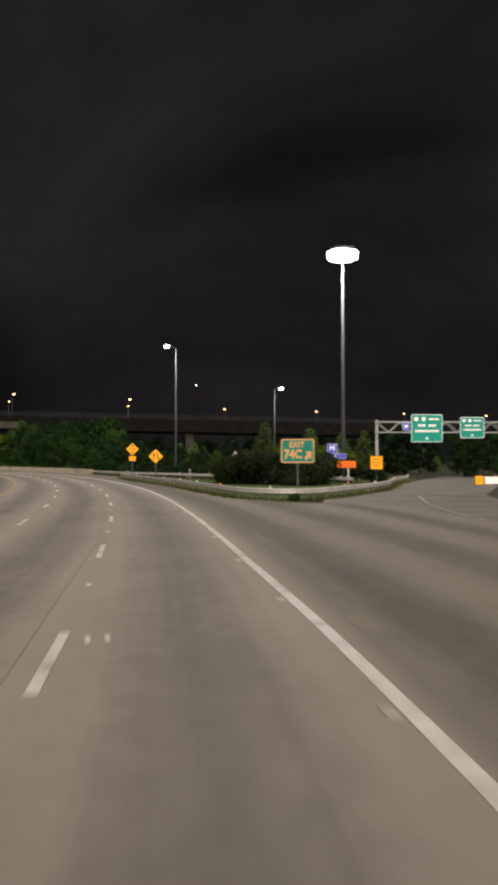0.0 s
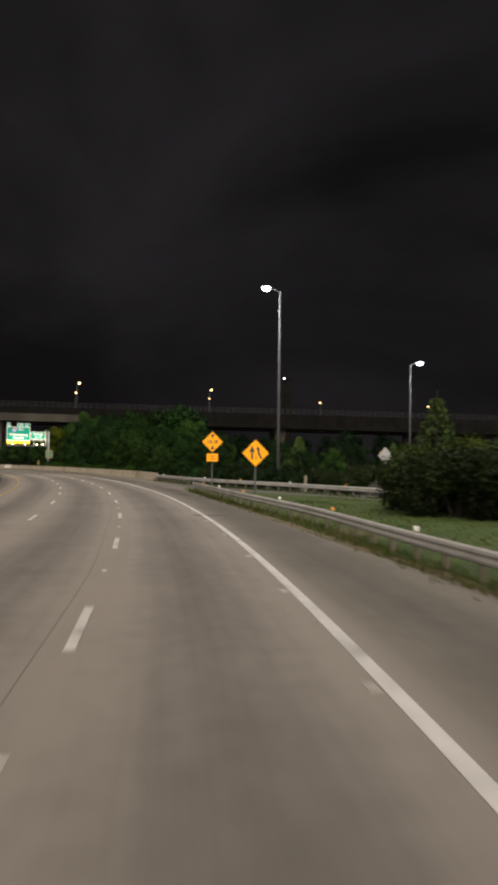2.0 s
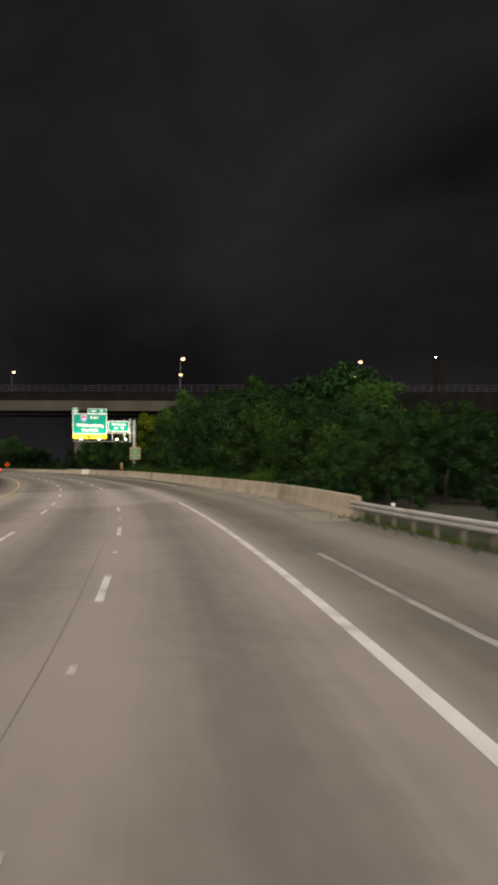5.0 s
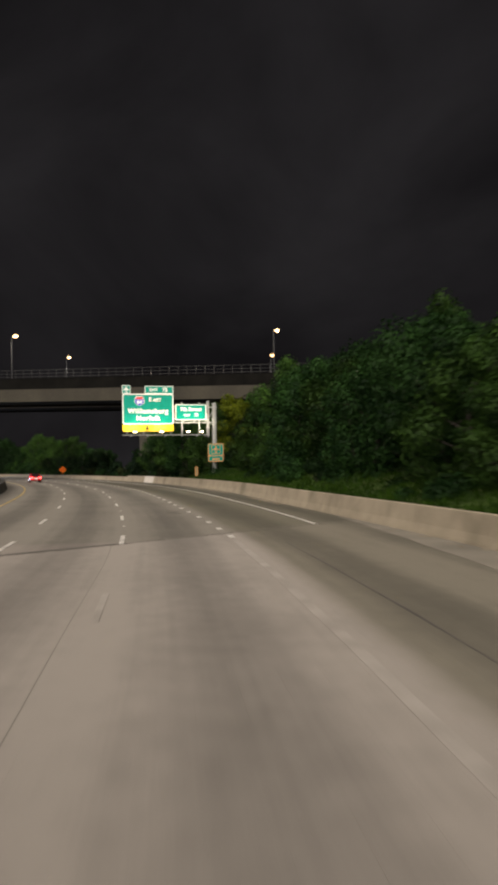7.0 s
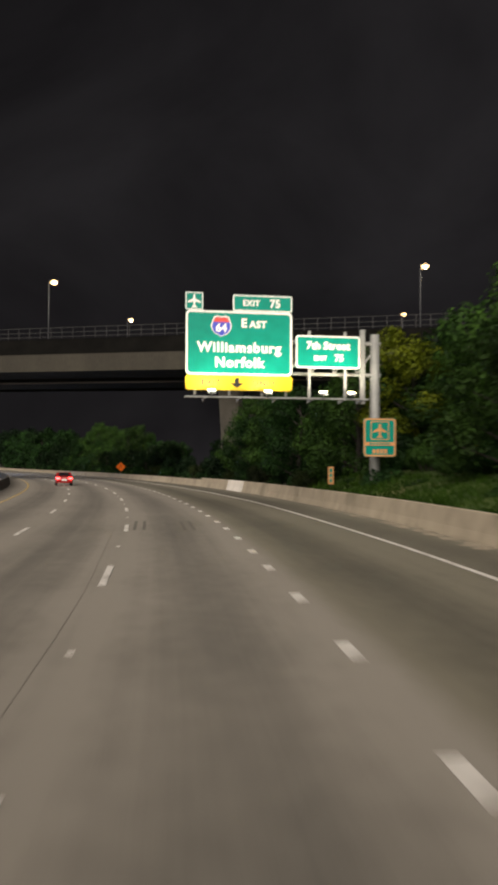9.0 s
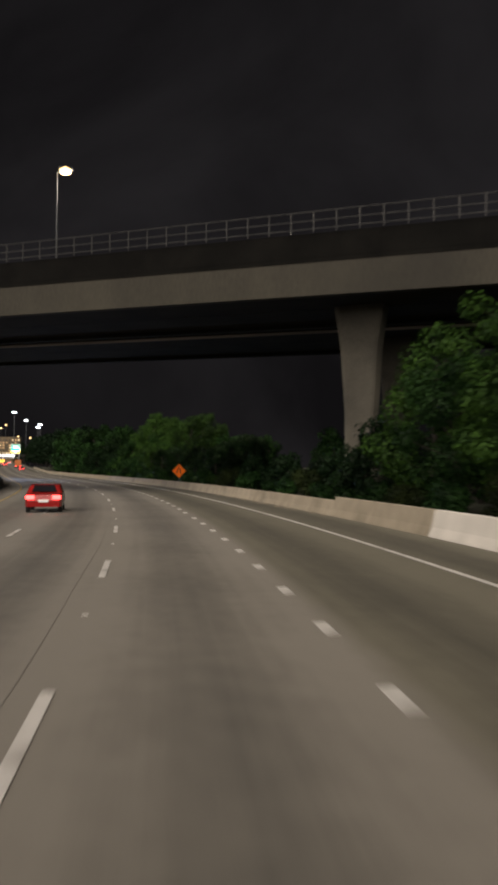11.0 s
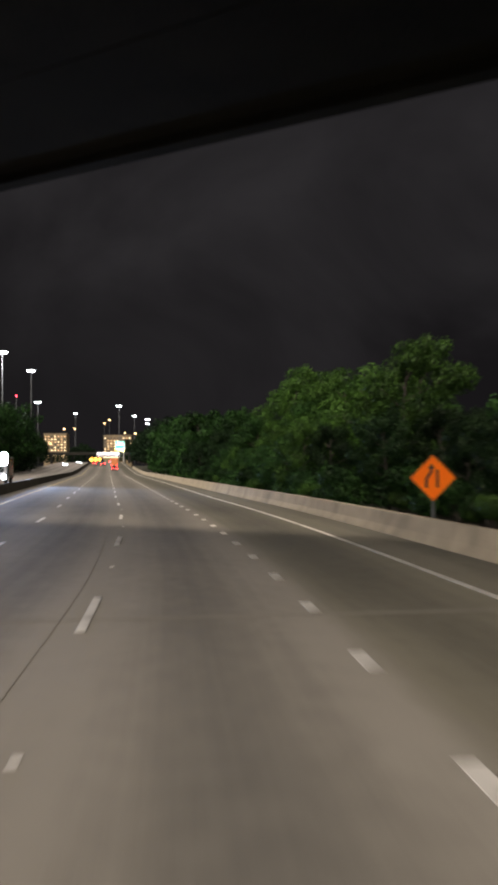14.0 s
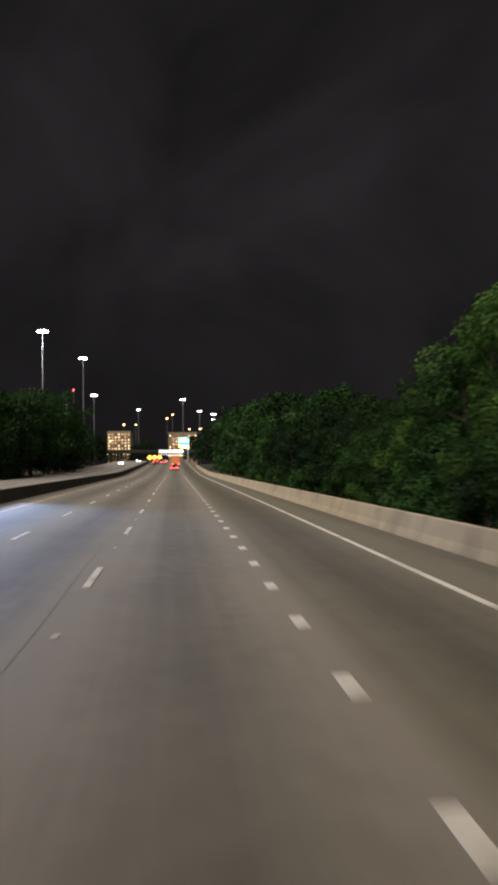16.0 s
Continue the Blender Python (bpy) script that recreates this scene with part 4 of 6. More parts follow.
def make_tree(seed, height, spread, mat, leaves, leaf, low=0.12, label="leafy green broadleaf tree with a dense crown"):
    rng = random.Random(seed)
    e = thing("tree", Matrix.Translation((0, 0, -400)), label, "tree", "roadside trees")
    bm = bmesh.new()
    lean = Vector((rng.uniform(-0.06, 0.06), rng.uniform(-0.06, 0.06), 1))
    r0 = 0.02 * height + 0.06
    last, pts = Vector((0, 0, -0.3)), []
    for i in range(1, 5):
        p = Vector((lean.x * height * i / 5 + rng.uniform(-0.2, 0.2), lean.y * height * i / 5 + rng.uniform(-0.2, 0.2), height * 0.85 * i / 4))
        tube(bm, last, p, r0 * (1 - 0.2 * (i - 1)), r0 * (1 - 0.2 * i), 8)
        pts.append(p)
        last = p
    clumps = []
    n = 13
    for i in range(n):
        f = (i + 0.5) / n
        z = height * (low + (0.93 - low) * f)
        k = min(3, int(f * 4))
        root = Vector((pts[k].x * 0.8, pts[k].y * 0.8, max(0.4, z - height * 0.12)))
        a = i * 2.4 + rng.uniform(-0.4, 0.4)
        rad = spread * (0.35 + 0.65 * math.sin(math.pi * min(0.98, 0.22 + 0.75 * f))) * rng.uniform(0.55, 1.0)
        tip = Vector((pts[k].x + rad * math.cos(a), pts[k].y + rad * math.sin(a), z))
        tube(bm, root, tip, r0 * 0.35, r0 * 0.1, 6)
        clumps.append((tip, spread * rng.uniform(0.34, 0.52)))
        if rng.random() < 0.8:
            q = tip + Vector((rng.uniform(-1, 1), rng.uniform(-1, 1), rng.uniform(-0.3, 0.9))) * spread * 0.42
            tube(bm, tip, q, r0 * 0.1, r0 * 0.04, 5)
            clumps.append((q, spread * rng.uniform(0.2, 0.34)))
    clumps.append((Vector((pts[3].x, pts[3].y, height * 0.93)), spread * 0.36))
    part("trunk", bm, BARK, e)
    vs, fs = leaf_cloud(rng, clumps, leaf, leaves)
    c = new("crown", mesh_of("crown", vs, fs, mat))
    c.parent = e
    return e


def make_shrub(seed, height, spread, mat, leaves, leaf, name="shrub", label="dense dark green shrub"):
    rng = random.Random(seed)
    e = thing(name, Matrix.Translation((0, 0, -400)), label, "shrub", "roadside shrubs")
    bm = bmesh.new()
    clumps = []
    for i in range(8):
        a = i * 2.4
        tip = Vector((spread * 0.55 * math.cos(a) * rng.uniform(0.3, 1), spread * 0.55 * math.sin(a) * rng.uniform(0.3, 1), height * rng.uniform(0.3, 0.75)))
        tube(bm, (0.1 * math.cos(a), 0.1 * math.sin(a), -0.2), tip, 0.05, 0.015, 5)
        clumps.append((tip, spread * rng.uniform(0.3, 0.45)))
    part("stem", bm, BARK, e)
    vs, fs = leaf_cloud(rng, clumps, leaf, leaves)
    vs = [Vector((v.x, v.y, max(v.z, 0.02))) for v in vs]
    c = new("foliage", mesh_of("foliage", vs, fs, mat))
    c.parent = e
    return e


def make_fir(seed, height, spread, mat):
    rng = random.Random(seed)
    e = thing("conifer", Matrix.Translation((0, 0, -400)), "pointed dark green conifer", "tree", "conifers")
    bm = bmesh.new()
    tube(bm, (0, 0, -0.2), (0, 0, height), 0.16, 0.02, 8)
    clumps = []
    tiers = 13
    for i in range(tiers):
        f = i / tiers
        r = spread * (1 - f) ** 0.9 + 0.12
        m = max(4, int(10 * (1 - f)))
        for j in range(m):
            a = 2 * math.pi * (j + 0.5 * (i % 2)) / m + rng.uniform(-0.2, 0.2)
            q = Vector((r * math.cos(a), r * math.sin(a), height * (0.06 + 0.9 * f) - 0.1 * r))
            tube(bm, (0, 0, height * (0.08 + 0.9 * f)), q, 0.03, 0.01, 4)
            clumps.append((q * Vector((1, 1, 1)).x, 0.34 + 0.22 * (1 - f)))
            clumps.append((Vector((q.x * 0.55, q.y * 0.55, q.z + 0.15)), 0.3 + 0.2 * (1 - f)))
    part("trunk", bm, BARK, e)
    vs, fs = leaf_cloud(rng, clumps, 0.22, 6500, 0.1)
    c = new("crown", mesh_of("crown", vs, fs, mat))
    c.parent = e
    return e


rng = random.Random(11)
KINDS = [make_tree(1, 11.0, 3.6, LEAF, 9200, 0.25), make_tree(2, 12.5, 4.0, LEAF, 9600, 0.26), make_tree(3, 9.0, 3.2, LEAF_LIT, 9000, 0.225), make_tree(4, 13.0, 4.3, LEAF_LIT, 10500, 0.26), make_tree(5, 7.5, 2.8, LEAF, 7600, 0.215)]
UNLIT_TREES = [make_tree(51, 11.5, 3.7, LEAF_UNLIT, 9000, 0.25, label="broadleaf tree with leaves darkened as if unlit"), make_tree(52, 9.5, 3.3, LEAF_UNLIT, 8600, 0.24, label="broadleaf tree with leaves darkened as if unlit")]
YELLOW = make_tree(53, 9.4, 2.6, LEAF_SIGN_LIT, 7000, 0.22, low=0.3, label="broadleaf tree coloured as if lit yellow by the sign lamps")
WOODS = [make_tree(6, 11.0, 3.8, LEAF_WOOD_UNLIT, 2300, 0.55, label="leafy woods tree with coarse leaves darkened as if unlit"), make_tree(7, 12.5, 4.2, LEAF_WOOD_UNLIT, 2400, 0.57, label="leafy woods tree with coarse leaves darkened as if unlit"),
         make_tree(8, 8.0, 3.2, LEAF_WOOD_UNLIT, 2000, 0.48, label="leafy woods tree with coarse leaves darkened as if unlit"), make_tree(9, 12.5, 4.2, LEAF, 3400, 0.48)]
SHRUBS = [make_shrub(21, 2.6, 2.2, LEAF, 3200, 0.18, label="dense green shrub behind the barrier"), make_shrub(22, 3.2, 2.6, LEAF_DARK, 5600, 0.155), make_shrub(23, 1.6, 1.5, LEAF_LIT, 3200, 0.13, label="low bright green shrub behind the barrier")]
TALL_SHRUB = make_shrub(24, 4.4, 3.2, LEAF_MAST_LIT, 6500, 0.17, label="tall shrub paled as if lit by the mast, beside the conifers")
FIRS = [make_fir(31, 8.5, 2.9, LEAF_FIR), make_fir(32, 7.0, 2.2, LEAF_FIR)]
used = set()


def plant(kind, x, y, scale=1.0, z=-0.15):
    m = pose(x, y, z, 0, 0, rng.uniform(0, 360)) @ Matrix.Diagonal((scale * rng.uniform(0.9, 1.1), scale * rng.uniform(0.9, 1.1), scale, 1))
    if kind in used:
        ob = copy_thing(kind, m)
        ob.matrix_world = m
    else:
        used.add(kind)
        ob = kind
        ob.matrix_world = m
    return ob


FAR = []


def plant_far(kind, x, y, scale=1.0, z=-0.15):
    """A tree of the far woods, drawn with the others into one mass."""
    FAR.append((kind, pose(x, y, z, 0, 0, rng.uniform(0, 360)) @ Matrix.Diagonal((scale * rng.uniform(0.9, 1.1), scale * rng.uniform(0.9, 1.1), scale, 1))))


def far_by(kind, s, u, scale=1.0):
    p = at(s, u)
    plant_far(kind, p.x, p.y, scale, p.z - 0.15)


def mass(name, plan):
    cos, tris, mats, count = [], [], [], 0
    shared = {}
    for kind, _ in plan:
        if kind not in shared:
            shared[kind] = []
            for ob in kind.children:
                me = ob.data
                me.calc_loop_triangles()
                co = np.empty(len(me.vertices) * 3)
                me.vertices.foreach_get("co", co)
                tr = np.empty(len(me.loop_triangles) * 3, dtype=np.int32)
                me.loop_triangles.foreach_get("vertices", tr)
                shared[kind].append((co.reshape(-1, 3), tr, 0 if ob.name.startswith("trunk") else 1))
    for kind, m in plan:
        a = np.array(m)
        for co, tr, slot in shared[kind]:
            cos.append(co @ a[:3, :3].T + a[:3, 3])
            tris.append(tr + count)
            mats.append(np.full(len(tr) // 3, slot, dtype=np.int32))
            count += len(co)
    co, tr, mt = np.concatenate(cos), np.concatenate(tris), np.concatenate(mats)
    me = bpy.data.meshes.new(name)
    me.vertices.add(len(co))
    me.vertices.foreach_set("co", co.astype(np.float32).ravel())
    me.loops.add(len(tr))
    me.loops.foreach_set("vertex_index", tr)
    me.polygons.add(len(tr) // 3)
    me.polygons.foreach_set("loop_start", np.arange(0, len(tr), 3, dtype=np.int32))
    me.materials.append(BARK)
    me.materials.append(LEAF_WOOD_UNLIT)
    me.polygons.foreach_set("material_index", mt)
    me.update(calc_edges=True)
    return new(name, me)


def plant_by(kind, s, u, scale=1.0):
    p = at(s, u)
    return plant(kind, p.x, p.y, scale, p.z - 0.15)


# wooded bank behind the barrier, up to the overpass
s = 196.0
while s < 262:
    plant_by(KINDS[rng.choice((0, 3, 2, 2))], s, wall_u(s) + rng.uniform(5.0, 7.0) + (2.6 if s > 246 else 0.0), rng.uniform(0.72, 0.95))
    plant_by(KINDS[rng.choice((0, 1, 3))], s + 2.5, wall_u(s) + rng.uniform(9.5, 14), float(np.interp(s, (196, 225), (0.78, 1.05))) * rng.uniform(0.94, 1.05))
    plant_by(WOODS[3], s + 4, wall_u(s) + rng.uniform(17, 24), rng.uniform(0.95, 1.12))
    plant_by(SHRUBS[rng.choice((0, 2))], s, wall_u(s) + rng.uniform(2.2, 3.4), rng.uniform(0.6, 0.95))
    s += 5.0
for i in range(13):
    s = 158 + 3.2 * i
    k = float(np.interp(s, (158, 180, 196), (0.42, 0.62, 0.8)))
    plant_by(KINDS[rng.choice((2, 2, 2, 4))], s, wall_u(s) + rng.uniform(3.4, 5.2), k * rng.uniform(0.85, 1.1))
    plant_by(KINDS[rng.choice((0, 1))], s + 1.5, wall_u(s) + rng.uniform(8, 11), k * rng.uniform(0.85, 1.0))
    plant_by(SHRUBS[rng.choice((0, 2))], s, wall_u(s) + rng.uniform(1.6, 2.4), rng.uniform(0.5, 0.8))
# growth towards and under the overpass
s = 265.0
while s < 345:
    k = float(np.interp(s, (265, 300, 312, 345), (1.0, 0.85, 0.55, 0.5)))
    # near growth takes the lit leaves in place of the sign lamps' spill
    plant_by(KINDS[rng.choice((2, 3, 0))] if s < 303 else WOODS[2], s, wall_u(s) + rng.uniform(4, 7), k * rng.uniform(0.72, 0.88))
    plant_by(WOODS[rng.choice((0, 2, 3))], s, wall_u(s) + rng.uniform(11, 16), k * rng.uniform(0.9, 1.1))
    plant_by(WOODS[rng.choice((0, 1))], s + 2, wall_u(s) + rng.uniform(18, 26), k * rng.uniform(0.8, 1.0))
    plant_by(SHRUBS[rng.choice((0, 1))], s + 2, wall_u(s) + rng.uniform(2.2, 4), rng.uniform(0.5, 0.8))
    s += 5.0
# beyond the overpass
def tree_top(s):
    return float(np.interp(s, (345, 385, 395, 421, 428, 458, 480, 515, 560), (5.5, 6.5, 7.6, 8.6, 5.6, 7.2, 10.5, 14.0, 15.5)))


TALL = {UNLIT_TREES[0]: 11.5, UNLIT_TREES[1]: 9.5, WOODS[3]: 12.5, KINDS[0]: 11.0, KINDS[1]: 12.5, KINDS[2]: 9.0, KINDS[3]: 13.0, KINDS[4]: 7.5}
s = 350.0
while s < 560:
    top = tree_top(s)
    for near, far_off, k in ((5.0, 7.0, 0.82), (9.0, 12.0, 1.0), (15.0, 22.0, 1.08)):
        kind = WOODS[3] if near > 14 or s > 470 else KINDS[rng.choice((2, 3, 3, 0) if near < 8 else (1, 3, 0))]
        # stretches the light misses take the darkened leaves
        if near < 14 and (s < 388 or 428 < s < 472):
            kind = UNLIT_TREES[rng.choice((0, 1))]
        plant_by(kind, s + rng.uniform(0, 3), wall_u(s) + rng.uniform(near, far_off), top * k * rng.uniform(0.85, 1.06) / TALL[kind])
    if s < 480:
        for k in range(2):
            plant_by(SHRUBS[rng.choice((0, 2, 0))], s + 2.5 * k + rng.uniform(0, 1), wall_u(s) + (rng.uniform(4.2, 5.4) if s < 372 else rng.uniform(2.3, 3.4)), rng.uniform(0.7, 1.0))
    s += 5.0 if s < 470 else 7.5
for i in range(14):
    s = 388 + 3.0 * i
    plant_by(KINDS[4] if i % 3 else KINDS[2], s, wall_u(s) + rng.uniform(3.6, 4.8), rng.uniform(0.42, 0.62))
for s, u, k in ((400, 18.0, 0.80), (405, 17.4, 0.76), (411, 17.8, 0.86), (417, 16.8, 0.94), (422.5, 17.4, 0.90), (380, 15.2, 0.74), (386, 18.5, 0.80), (391, 16.5, 0.74)):
    plant_by(KINDS[3], s, u, k)
s = 560.0
while s < 840:
    far_by(WOODS[1], s, wall_u(s) + rng.uniform(9, 13), rng.uniform(1.15, 1.35))
    s += 15
# behind the slip road and beneath the far end of the overpass
for i in range(44):
    x, y = rng.uniform(-12, 95), rng.uniform(160, 290)
    if x < -8 + (y - 160) * -0.35 + 10:
        x += 22
    if rng.random() < 0.35:
        plant(FIRS[rng.choice((0, 1))], x, y, rng.uniform(0.7, 0.95))
    else:
        plant_far(WOODS[rng.choice((0, 1, 2))], x, y, rng.uniform(0.42, 0.66))
for i in range(14):
    t = i / 13
    plant(KINDS[rng.choice((0, 1, 3))], -14 - 14 * t + rng.uniform(8, 14), 172 + 38 * t, (0.42 + 0.36 * min(1.0, 1.8 * t)) * rng.uniform(0.86, 1.0))
# low growth along the guardrail of the slip road
for p in p2[2:-8:2]:
    plant(SHRUBS[rng.choice((0, 1))], p.x + rng.uniform(2.2, 4.5), p.y + rng.uniform(2.0, 4.0), rng.uniform(0.5, 0.8))
# gore: clipped hedge, conifers
for i in range(24):
    t = i / 23
    row = i % 3
    plant(SHRUBS[1], 7.2 + 9.4 * t + row * 0.5 + rng.uniform(-0.4, 0.4), 84.0 - 5.0 * min(1.0, 2.2 * t) + row * 4.0 + rng.uniform(-0.8, 0.8), rng.uniform(0.9, 1.12))
plant(SHRUBS[2], 8.3, 48.9, 0.42)
for x, y, k in ((13.0, 110.5, 0.95), (16.6, 111.0, 1.12), (19.4, 111.5, 1.0), (23.0, 112.0, 1.15), (26.2, 113.5, 1.0)):
    plant(TALL_SHRUB, x, y, k)
for x, y, k in ((15.0, 113.0, 1.0), (21.5, 114.0, 0.9), (26.5, 116.0, 0.85), (31.0, 121.0, 0.9)):
    plant(FIRS[0], x, y, k)
for i in range(6):
    plant(WOODS[rng.choice((0, 2))], 40 + 6 * i, 150 + rng.uniform(-8, 12), rng.uniform(0.7, 0.9))
for x, y in ((50, 112), (54, 118), (47, 122)):
    plant(KINDS[2], x, y, 0.8)
plant_by(YELLOW, 262.5, 16.6, 1.12)
for s, d, k in ((238, 2.6, 1.0), (241, 3.0, 1.15), (244.5, 4.2, 0.95)):
    plant_by(SHRUBS[0], s, wall_u(s) + d, k * 0.72)
for i in range(22):
    s = 214 + 2.2 * i
    d = rng.uniform(1.6, 5.5) if s < 238 else rng.uniform(4.2, 6.0)
    p = at(s, wall_u(s) + d)
    plant(SHRUBS[2 if i % 3 else 0], p.x, p.y, rng.uniform(0.55, 0.95), float(np.interp(d, (0.5, 1.6, 3.5, 7.0), (0.72, 1.05, 1.6, 2.3))) - 0.15)
# woods beyond the oncoming carriageway
for i in range(60):
    s = 300 + i * 9.0
    far_by(WOODS[rng.choice((0, 1))], s, lane(s) - rng.uniform(36, 46), rng.uniform(0.9, 1.15))
for i in range(26):
    s = 150 + i * 7.0
    far_by(WOODS[rng.choice((0, 1, 2))], s, lane(s) - rng.uniform(33, 44), rng.uniform(0.6, 0.85))
for i in range(8):
    plant_by(WOODS[3], 540 + i * 7, lane(560) - rng.uniform(32, 44), rng.uniform(1.2, 1.45))
BROAD = make_tree(41, 15.0, 7.6, LEAF, 10000, 0.44, low=0.06, label="broad leafy tree beyond the oncoming carriageway")
for s, u, k in ((526, -35, 0.85), (545, -36, 0.98), (563, -34, 1.16), (583, -35, 1.28), (604, -34, 1.34), (628, -35, 1.30), (655, -36, 1.25)):
    plant_by(BROAD, s, u, k)
for i in range(24):
    s, u = rng.uniform(868, 905), -62 + 4.2 * i
    if not -9 < u < 7:
        far_by(WOODS[rng.choice((0, 1))], s, u, rng.uniform(0.8, 1.1) if -26 < u < 0 else rng.uniform(0.5, 0.75) if u < 0 else rng.uniform(1.0, 1.3))
# woods close behind the slip road, half with leaves coloured as unlit
for i in range(20):
    plant((KINDS[4], KINDS[2], UNLIT_TREES[0], UNLIT_TREES[1])[i % 4], 2.2 * i + rng.uniform(-0.8, 0.8), 146 + rng.uniform(0, 14) - 0.3 * i, rng.uniform(0.32, 0.52))
# woods beyond the overpass
for i in range(48):
    plant_far(WOODS[rng.choice((0, 1))], -52 + 6.2 * i + rng.uniform(-2, 2), rng.uniform(347, 395), rng.uniform(1.0, 1.25))
woods = mass("far_woods", FAR)
tagged(woods, "dark mass of leafy woods far behind the roads", "woods", kind="stuff")
# weeds on the bank behind the barrier
rng = random.Random(17)
vs, fs = [], []
for i in range(18000):
    s = rng.uniform(173.5, 263.5)
    d = 0.55 + 4.0 * rng.random() ** 1.6
    p = at(s, wall_u(s) + d, float(np.interp(d, (0.5, 1.6, 3.5, 7.0), (0.72, 1.05, 1.6, 2.3))) - 0.03)
    h = rng.uniform(0.12, 0.5) * (0.5 + 0.7 * (0.5 + 0.5 * math.sin(s * 0.9) * math.sin(s * 0.23)))
    a = rng.uniform(0, 6.28)
    t = Vector((math.cos(a), math.sin(a), 0)) * rng.uniform(0.02, 0.05)
    k = len(vs)
    vs += [p - t, p + t, p + Vector((rng.gauss(0, 0.12), rng.gauss(0, 0.12), h))]
    fs.append((k, k + 1, k + 2))
g = new("bank_weeds", mesh_of("bank_weeds", vs, fs, WEEDS))
tagged(g, "thick green weeds along the top of the barrier", "grass", kind="stuff")
# ---------------------------------------------------------------- signs
def panel(parent, w, h, mat, cx, cz, radius=0.12, border=None, edge=0.09, name="panel", y=0.0, label=""):
    """A sign board with rounded corners, an aluminium back and a raised border."""
    bm = bmesh.new()
    plate(bm, rounded(w, h, radius, cx, cz), y, y + 0.012)
    p = part(name, bm, mat, parent, label)
    bm = bmesh.new()
    plate(bm, rounded(w - 0.01, h - 0.01, radius, cx, cz), y + 0.013, y + 0.035)
    part("backing", bm, SIGN_BACK, parent)
    if border:
        bm = bmesh.new()
        rim(bm, rounded(w - 0.02, h - 0.02, radius, cx, cz), rounded(w - 0.02 - 2 * edge, h - 0.02 - 2 * edge, max(0.03, radius - edge * 0.5), cx, cz), y - 0.006, y - 0.001)
        part("border", bm, border, p)
    return p


def shape(parent, outline, mat, name, y=-0.008, t=0.006, label=""):
    bm = bmesh.new()
    plate(bm, outline, y, y + t)
    return part(name, bm, mat, parent, label)


def arrow(cx, cz, w, h, turn=0.0):
    """A block arrow that points up, turned clockwise."""
    pts = ((-0.16, -0.5), (0.16, -0.5), (0.16, 0.02), (0.5, 0.02), (0, 0.5), (-0.5, 0.02), (-0.16, 0.02))
    a = radians(-turn)
    return [(cx + w * (x * math.cos(a) - z * math.sin(a)), cz + h * (x * math.sin(a) + z * math.cos(a))) for x, z in pts]


def plane_outline(cx, cz, k):
    half = ((0.0, 0.5), (0.06, 0.44), (0.07, 0.18), (0.46, -0.04), (0.46, -0.14), (0.07, -0.05), (0.05, -0.32), (0.18, -0.42), (0.18, -0.5), (0.0, -0.46))
    full = list(half) + [(-x, z) for x, z in reversed(half[1:-1])]
    return [(cx + x * k, cz + z * k) for x, z in full]


def shield_outline(cx, cz, k):
    half = ((0.0, 0.46), (0.2, 0.5), (0.36, 0.44), (0.42, 0.28), (0.5, 0.05), (0.47, -0.15), (0.34, -0.34), (0.0, -0.52))
    full = list(half) + [(-x, z) for x, z in reversed(half[1:-1])]
    return [(cx + x * k, cz + z * k) for x, z in full]


def i_post(bm, x, h, y=0.10):
    box(bm, (x, y, h / 2 - 0.2), (0.10, 0.09, h + 0.4), bevel=0.012)


def diamond(parent, side, mat, cz, name="panel"):
    o = rounded(side, side, 0.07)
    k = math.sqrt(0.5)
    rot = [((x - z) * k, (x + z) * k + cz) for x, z in o]
    bm = bmesh.new()
    plate(bm, rot, 0.0, 0.012)
    p = part(name, bm, mat, parent)
    bm = bmesh.new()
    plate(bm, [(x * 0.99, (z - cz) * 0.99 + cz) for x, z in rot], 0.013, 0.03)
    part("backing", bm, SIGN_BACK, parent)
    bm = bmesh.new()
    rim(bm, [(x * 0.965, (z - cz) * 0.965 + cz) for x, z in rot], [(x * 0.935, (z - cz) * 0.935 + cz) for x, z in rot], -0.005, -0.001)
    part("border", bm, SIGN_BLACK, p)
    return p


def sign_at(name, x, y, turn, label, group=""):
    return thing(name, pose(x, y, 0, 0, 0, turn), label, "road sign", group)


# clearance sign
e = sign_at("clearance_sign", -3.1, 113.6, 7.5, "yellow diamond clearance sign with black arrows and a plaque", "yellow warning signs")
bm = bmesh.new()
i_post(bm, 0, 4.4)
part("post", bm, STEEL_DULL, e)
p = diamond(e, 1.22, SIGN_YELLOW, 4.02)
lettering("13-10", 0.40, (0, 4.02), p, SIGN_BLACK, stretch=1.0, y=-0.005)
for cz, turn in ((4.50, 0), (3.54, 180)):
    shape(p, arrow(0, cz, 0.40, 0.36, turn), SIGN_BLACK, "arrow")
p = panel(e, 0.94, 0.66, SIGN_YELLOW, 0, 2.76, 0.05, SIGN_BLACK, 0.015, name="plaque", label="small yellow plaque")
for dz, w in ((0.09, 0.34), (-0.10, 0.44)):
    shape(p, rounded(w, 0.05, 0.02, 0.03, 2.76 + dz), SIGN_BLACK, "text_bar")

